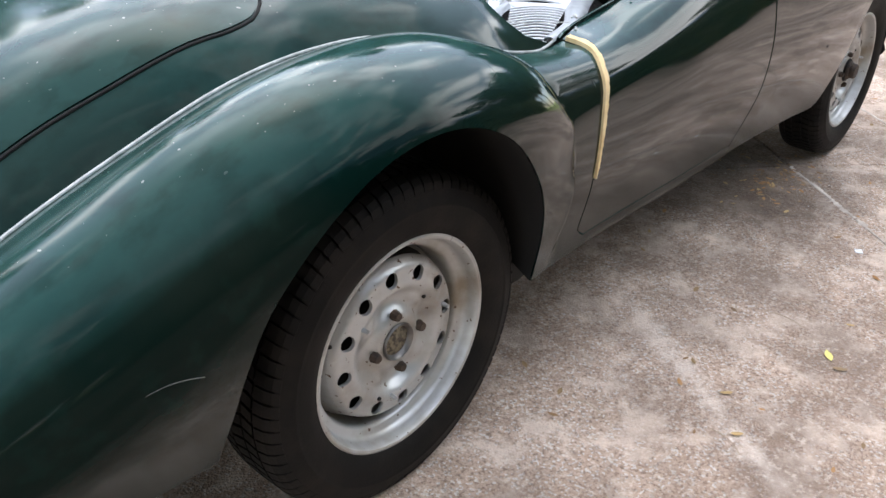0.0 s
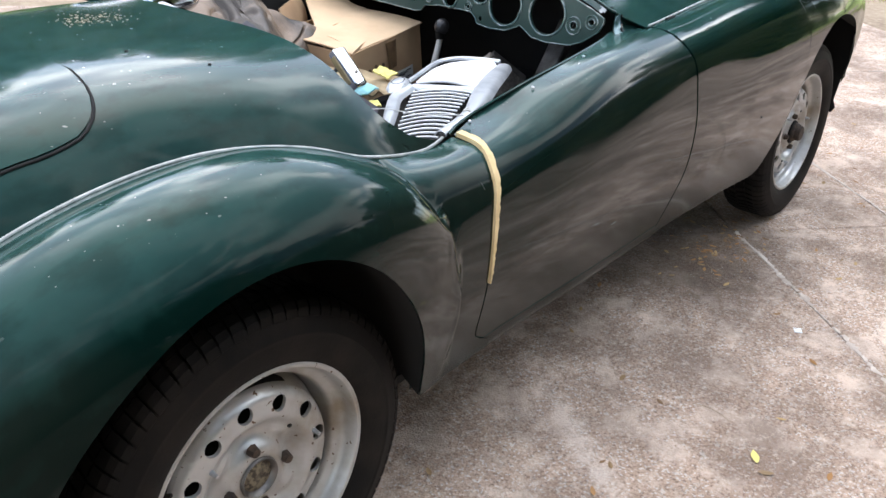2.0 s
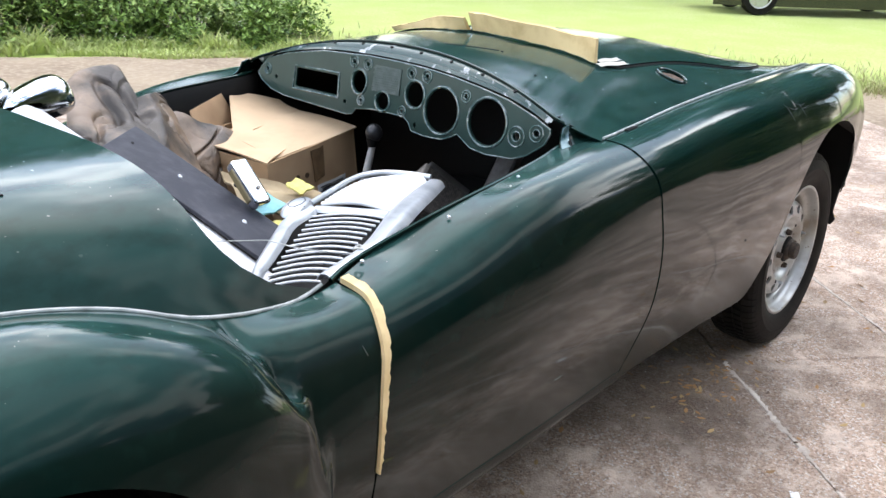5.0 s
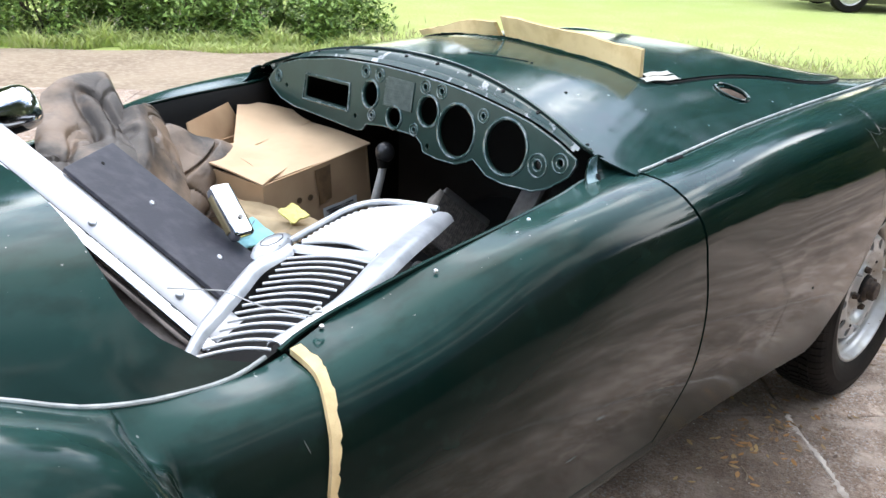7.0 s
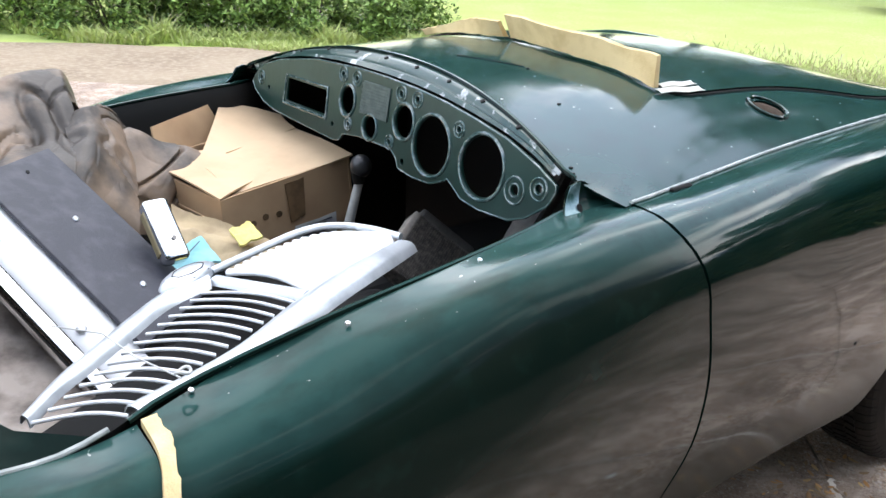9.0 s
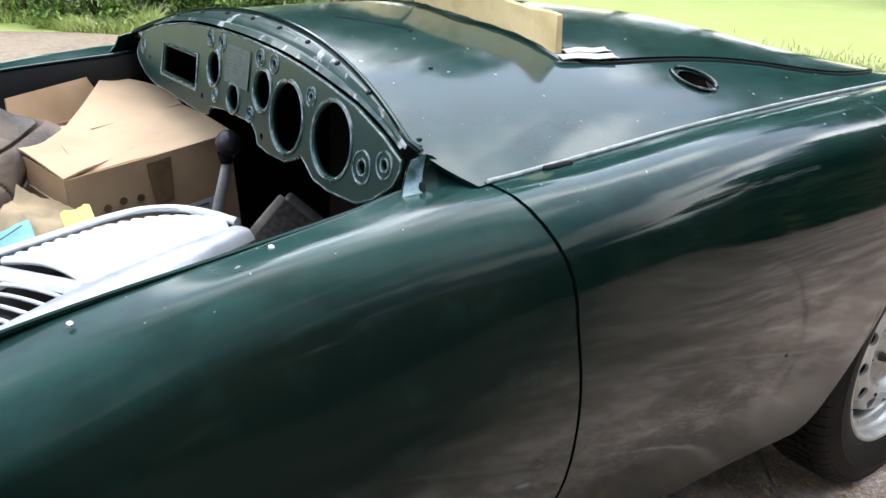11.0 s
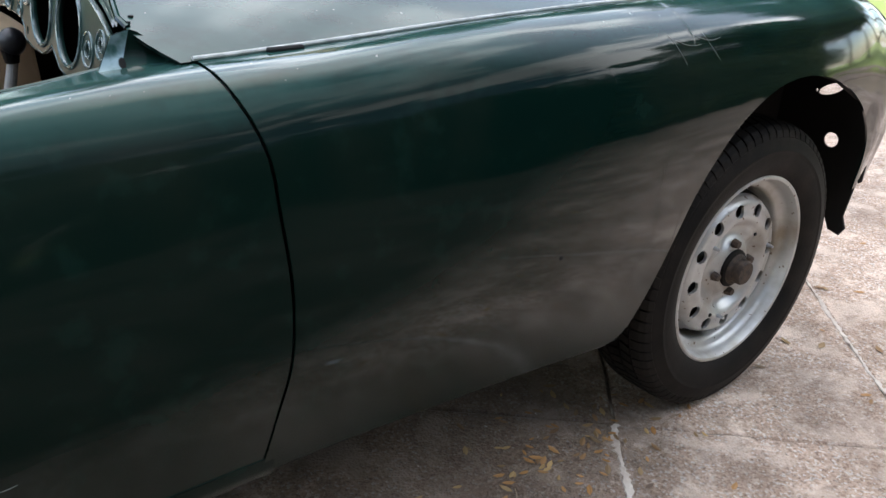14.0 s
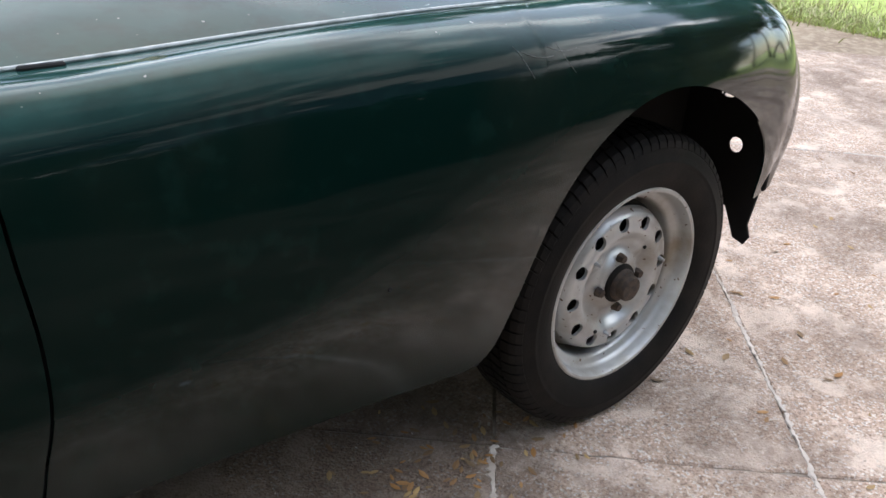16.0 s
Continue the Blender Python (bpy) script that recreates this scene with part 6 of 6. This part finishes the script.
flakes("fallen_leaves", "small dry orange-brown leaves scattered over the concrete", "leaves", 210, 0.014, DRY, near_car, 5)
flakes("grit", "fine grit and crumbs over the concrete", "grit", 1600, 0.0032, GRIT, near_car, 6, 0.8)


def under_sill(rnd):
    return rnd.gauss(2.02, 0.16), -0.60 + rnd.gauss(0, 0.07)


flakes("leaf_litter", "line of leaf litter and moss under the front of the car", "leaves", 90, 0.012, DRY, under_sill, 8)
for x, y, a, r, col, lab in ((0.435, -0.72, 0.3, 0.013, DRY, "dry curled brown leaf on concrete"), (0.461, -0.603, 1.0, 0.014, DRY, "dry torn brown leaf on concrete"), (0.994, -1.122, 0.6, 0.022, YELLOW, "fresh yellow leaf on concrete"), (2.817, -0.674, 0.2, 0.018, DRY, "dry orange leaf on concrete")):
    n = 10
    lv, lq = [], []
    for k in range(n + 1):
        u = -1 + 2 * k / n
        half = 0.42 * (1 - abs(u) ** 1.7) + 0.01
        for v in (-half, 0.0, half):
            lv.append((r * u, r * v, r * (0.16 * u * u + 0.35 * abs(v))))
    for k in range(n):
        lq += [(3 * k, 3 * k + 3, 3 * k + 4, 3 * k + 1), (3 * k + 1, 3 * k + 4, 3 * k + 5, 3 * k + 2)]
    lf = mesh_ob("leaf", lv, lq, col)
    lf.matrix_world = pose(x, y, 0.002, 4, -3, math.degrees(a))
    tagged(lf, lab, "leaf", "single leaves")
chip = part("paint_chip", box_bm(0.026, 0.022, 0.003, 0.001, 1), WHITE)
chip.matrix_world = pose(1.610, -1.0, 0.002, 0, 0, 30)
tagged(chip, "small white paint chip on concrete", "paint chip")
for k in range(14):
    rt = random.Random(40 + k)
    x, y, a = rt.uniform(0.3, 3.5), rt.uniform(-1.5, -0.55), rt.uniform(0, 6.28)
    ln = rt.uniform(0.04, 0.11)
    tw = tube("straw", [(x + ln * t * math.cos(a + 0.5 * t), y + ln * t * math.sin(a + 0.5 * t), 0.003 + 0.004 * t * (1 - t)) for t in (0, 0.25, 0.5, 0.75, 1.0)], 0.0009, SAND, seg=5)
    tagged(tw, "dry straw stalk on concrete", "straw", "straws")


# ---- grass, hedge, trees ----
BLADE, _, _ = island("grass_blade", ((0.45, 0.53, 0.16), (0.48, 0.55, 0.18), (0.42, 0.51, 0.14), (0.50, 0.54, 0.21), (0.52, 0.53, 0.25)))


def blades(name, label, count, spot, h, w, seed, mat=None):
    rnd = random.Random(seed)
    verts, faces = [], []
    for _ in range(count):
        x, y, k = spot(rnd)
        a, hh = rnd.uniform(0, 6.28), h * k * rnd.uniform(0.5, 1.3)
        lean = hh * rnd.uniform(0.2, 1.4)
        b, ww = rnd.uniform(0, 6.28), w * rnd.uniform(0.6, 1.5)
        base = len(verts)
        dx, dy = ww * math.cos(a), ww * math.sin(a)
        lx, ly = lean * math.cos(b), lean * math.sin(b)
        verts += [(x - dx, y - dy, -0.05), (x + dx, y + dy, -0.05), (x + dx * 0.7 + lx * 0.3, y + dy * 0.7 + ly * 0.3, hh * 0.6 - 0.05), (x - dx * 0.7 + lx * 0.3, y - dy * 0.7 + ly * 0.3, hh * 0.6 - 0.05), (x + lx, y + ly, hh - 0.05)]
        faces += [(base, base + 1, base + 2, base + 3), (base + 3, base + 2, base + 4)]
    return tagged(mesh_ob(name, verts, faces, mat or BLADE, smooth=False), label, "grass", kind="stuff")


def edge_spot(rnd):
    a = rnd.uniform(-0.4, 1.15)
    r = verge_edge(a) + abs(rnd.gauss(0.1, 0.35)) + 0.45 * noise.noise(Vector((a * 7, 1.5, 0)))
    return 0.5 + r * math.cos(a), r * math.sin(a), rnd.uniform(0.6, 1.4)


blades("verge_grass", "long green and straw-coloured grass along the verge", 30000, edge_spot, 0.060, 0.006, 22)

STRAW, _, _ = island("straw_blade", ((0.50, 0.44, 0.24), (0.42, 0.38, 0.20), (0.34, 0.40, 0.12), (0.56, 0.50, 0.32)))


def rim_spot(rnd):
    a = rnd.uniform(-0.4, 0.85)
    r = verge_edge(a) + rnd.choice((rnd.gauss(0.12, 0.16), abs(rnd.gauss(0.2, 0.7))))
    return 0.5 + r * math.cos(a), r * math.sin(a), rnd.uniform(0.4, 1.3)


blades("verge_straw", "dry straw-coloured grass along the rim of the lawn", 20000, rim_spot, 0.085, 0.005, 24, STRAW)

LEAF, lnt, lb = island("hedge_leaf", ((0.05, 0.09, 0.02), (0.15, 0.26, 0.05), (0.26, 0.40, 0.09), (0.36, 0.48, 0.14)))
lb.inputs["Roughness"].default_value = 0.5
TREE_LEAF, _, tb = island("tree_leaf", ((0.022, 0.052, 0.010), (0.04, 0.085, 0.016), (0.065, 0.12, 0.024)))
BARK = simple("bark", (0.10, 0.075, 0.055), 0.9, 0, (0.05, 0.04, 0.03), 20.0, bump=0.6)


def leaf_cloud(name, centres, count, size, mat, parent, seed):
    """Small folded leaves round the given clump centres (x, y, z, radius)."""
    rnd = random.Random(seed)
    verts, faces = [], []
    for _ in range(count):
        cx, cy, cz, cr = rnd.choice(centres)
        while True:
            p = Vector((rnd.uniform(-1, 1), rnd.uniform(-1, 1), rnd.uniform(-1, 1)))
            if 0.25 < p.length < 1:
                break
        c = Vector((cx, cy, cz)) + p * cr
        d = Vector((rnd.uniform(-1, 1), rnd.uniform(-1, 1), rnd.uniform(-0.6, 0.6))).normalized()
        s = d.cross(Vector((rnd.uniform(-0.4, 0.4), rnd.uniform(-0.4, 0.4), 1))).normalized()
        ln = size * rnd.uniform(0.6, 1.4)
        base = len(verts)
        n = d.cross(s) * ln * 0.12
        verts += [c - d * ln, c + s * ln * 0.42 + n, c + d * ln, c - s * ln * 0.42 + n]
        faces += [(base, base + 1, base + 2), (base, base + 2, base + 3)]
    return mesh_ob(name, verts, faces, mat, parent, smooth=False)


def shrub(x, y, r, h, seed, label, leaves=5200, size=0.036):
    sh = thing("shrub", label, "shrub", Matrix.Translation((x, y, -0.05)), "shrubs along the verge")
    rnd = random.Random(seed)
    clumps = []
    for k in range(9):
        a, q = rnd.uniform(0, 6.28), rnd.uniform(0.1, 0.8) * r
        top = h * rnd.uniform(0.35, 0.95)
        p = Vector((q * math.cos(a), q * math.sin(a), top))
        tube("stem", [Vector((p.x * 0.2, p.y * 0.2, 0)), Vector((p.x * 0.6, p.y * 0.6, top * 0.5)), p], 0.01, BARK, sh, seg=6, radii=[0.014, 0.01, 0.004])
        clumps.append((p.x, p.y, top, r * rnd.uniform(0.32, 0.5)))
        clumps.append((p.x * 1.1, p.y * 1.1, top * 0.45, r * rnd.uniform(0.3, 0.42)))
        clumps.append((p.x * 1.25, p.y * 1.25, r * rnd.uniform(0.12, 0.25), r * rnd.uniform(0.25, 0.35)))
    leaf_cloud("foliage", clumps, leaves, size, LEAF, sh, seed)
    return sh


rs = random.Random(3)
shrub_line = ((1.7, 8.9, 0.9, 1.5), (2.6, 8.3, 0.8, 1.2), (3.2, 7.55, 0.75, 1.3), (3.8, 7.25, 0.7, 1.2), (4.4, 6.95, 0.65, 1.0), (4.9, 6.5, 0.55, 0.8), (3.4, 8.6, 1.1, 1.8), (4.8, 8.0, 1.0, 1.5), (0.5, 9.6, 1.1, 1.7), (5.3, 5.95, 0.45, 0.55), (5.9, 6.9, 0.8, 0.9), (-1.0, 10.2, 1.2, 1.8))
for k, (x, y, r, h) in enumerate(shrub_line):
    shrub(x, y, r, h, 60 + k, "leafy green wild shrub on the edge of the drive" if h > 1 else "low weedy green clump on the edge of the drive")


def weed_spot(rnd):
    t = rnd.random()
    x = 2.3 + 3.2 * t
    return x, spl((2.3, 2.9, 3.7, 4.5, 5.0, 5.5), (7.7, 6.85, 6.6, 6.0, 5.4, 5.0), x) + abs(rnd.gauss(0, 0.3)) + 0.5 * noise.noise(Vector((x * 2.3, 4.0, 0))), rnd.uniform(0.3, 1.0) * (1 + 1.2 * max(noise.noise(Vector((x * 3.1, 9.0, 0))), 0))


blades("tall_weeds", "green and reddish weeds below the shrubs", 7000, weed_spot, 0.14, 0.009, 23)
FLOWER, _, _ = island("flower_head", ((0.55, 0.42, 0.40), (0.62, 0.55, 0.48), (0.40, 0.22, 0.20)))


rf = random.Random(31)
heads = []
for _ in range(60):
    x, y, _k = weed_spot(rf)
    heads.append((x, y + 0.1, rf.uniform(0.05, 0.30), 0.06))
tagged(leaf_cloud("wild_flowers", heads, 420, 0.012, FLOWER, None, 32), "small pale pink and cream weed flowers below the shrubs", "flowers", kind="stuff")


def tree(x, y, h, r, seed, label, leaves=7000, size=0.20):
    t = thing("tree", label, "tree", Matrix.Translation((x, y, -0.05)), "trees beyond the drive")
    rnd = random.Random(seed)
    tube("trunk", [Vector((0.05 * k * rnd.uniform(-1, 1), 0.05 * k * rnd.uniform(-1, 1), h * 0.62 * k / 6)) for k in range(7)], 0.2, BARK, t, seg=12, radii=[0.30, 0.24, 0.21, 0.18, 0.15, 0.12, 0.08])
    clumps = []
    for k in range(16):
        a = 2.4 * k + rnd.uniform(-0.3, 0.3)
        z0 = h * rnd.uniform(0.26 if abs(y) < 6.5 else 0.08, 0.55)
        q = r * rnd.uniform(0.4, 1.0)
        end = Vector((q * math.cos(a), q * math.sin(a), z0 + h * rnd.uniform(0.05, 0.4)))
        tube("limb", [Vector((0, 0, z0)), Vector((end.x * 0.5, end.y * 0.5, (z0 + end.z) / 2 + 0.3)), end], 0.05, BARK, t, seg=7, radii=[0.09, 0.06, 0.02])
        clumps += [(end.x, end.y, end.z, r * rnd.uniform(0.28, 0.42)), (end.x * 0.55, end.y * 0.55, end.z + rnd.uniform(-0.6, 0.9), r * rnd.uniform(0.28, 0.42))]
    leaf_cloud("crown", clumps, leaves, size, TREE_LEAF, t, seed)
    return t


for k in range(23):
    a = radians(-28 + 6.6 * k)
    q = 27 + 3.0 * math.sin(k * 2.1)
    tree(q * math.cos(a), q * math.sin(a), 15.0 + 2.2 * math.sin(k * 1.3), 4.4, 180 + k, "tall dark green tree at the far end of the lawn", 5000, 0.42)
for k, (x, y, h, r) in enumerate(((-7.5, -7.0, 8.5, 3.4), (-2.5, -7.2, 10.0, 3.7), (0.3, -8.6, 9.0, 3.2), (6.5, -14.0, 7.5, 3.4), (12.0, -15.0, 8.0, 3.6), (18.0, -13.0, 8.0, 3.4), (-12.0, -8.0, 8.0, 3.2))):
    tree(x, y, h, r, 80 + k, "broad dark green leafy tree beyond the drive")


HEDGE_LEAF, _, hb = island("bramble_leaf", ((0.055, 0.075, 0.026), (0.10, 0.14, 0.045), (0.16, 0.20, 0.075)))
hb.inputs["Roughness"].default_value = 0.55


def hedge_bush(x, y, r, h, seed):
    sh = thing("hedge_bush", "tall dense dark green hedge bush beyond the drive", "hedge", Matrix.Translation((x, y, -0.05)), "hedge bushes")
    rnd = random.Random(seed)
    clumps = [(rnd.uniform(-r, r), rnd.uniform(-0.6, 0.6), h * rnd.uniform(0.05, 0.88), rnd.uniform(0.45, 0.85)) for _ in range(42)]
    for k in range(5):
        cx, cy, cz, _ = clumps[k]
        tube("stem", [Vector((cx * 0.4, cy * 0.4, 0)), Vector((cx * 0.8, cy * 0.8, cz * 0.5)), Vector((cx, cy, cz))], 0.03, BARK, sh, seg=6, radii=[0.04, 0.03, 0.01])
    leaf_cloud("foliage", clumps, 10000, 0.12, HEDGE_LEAF, sh, seed)


for k in range(10):
    hedge_bush(-11.0 + 3.0 * k, -5.9 - 0.25 * max(k - 4, 0) + 0.5 * math.sin(k * 1.7), 2.0, (4.9 if k < 4 else 3.5) + 0.7 * math.sin(k * 2.3), 120 + k)


def far_vehicle():
    """The dark car standing on the grass; its lower part shows."""
    v = thing("parked_car", "black car parked far off on the lawn", "car", pose(15.68, 3.76, -0.05, 0, 0, -49))
    black = simple("black_car_paint", (0.008, 0.008, 0.009), 0.25, coat=1.0)

    def f(i, j):
        u, s = i / 24, j / 14
        x = -2.0 + 4.0 * u
        top = spl((0, 0.08, 0.3, 0.42, 0.7, 0.86, 1.0), (0.62, 0.86, 0.95, 1.38, 1.42, 1.0, 0.7), u)
        hw = 0.83 - 0.12 * abs(2 * u - 1) ** 3
        prof = ((-1.0, 0.15), (-1.02, 0.45), (-1.0, 0.62), (-0.95, 0.8), (-0.80, 0.0), (-0.5, 0.0), (-0.2, 0.0))
        k = j if j <= 7 else 14 - j
        sg = 1 if j <= 7 else -1
        if k >= 7:
            return (x, 0.0, top)
        w, z = prof[k]
        if k >= 4:
            z = top - (0.10, 0.03, 0.005)[k - 4]
        else:
            z = min(z, top - 0.1)
        return (x, sg * w * hw, z)
    grid("body", f, 24, 14, black, v)
    for x in (-1.25, 1.3):
        for s in (-1, 1):
            c = thing("wheel", "", "")
            c.parent = v
            c.matrix_local = pose(x, s * 0.74, 0.31, 0, 0, 0 if s < 0 else 180)
            for key in ("label", "category"):
                if key in c:
                    del c[key]
            lathe("tyre", [(0.20, -0.09), (0.29, -0.09), (0.31, -0.06), (0.31, 0.06), (0.29, 0.09)], RUBBER, c, 32)
            lathe("rim", [(0.20, -0.09), (0.18, -0.07), (0.08, -0.085), (0.0, -0.09)], SILVER, c, 24)


far_vehicle()
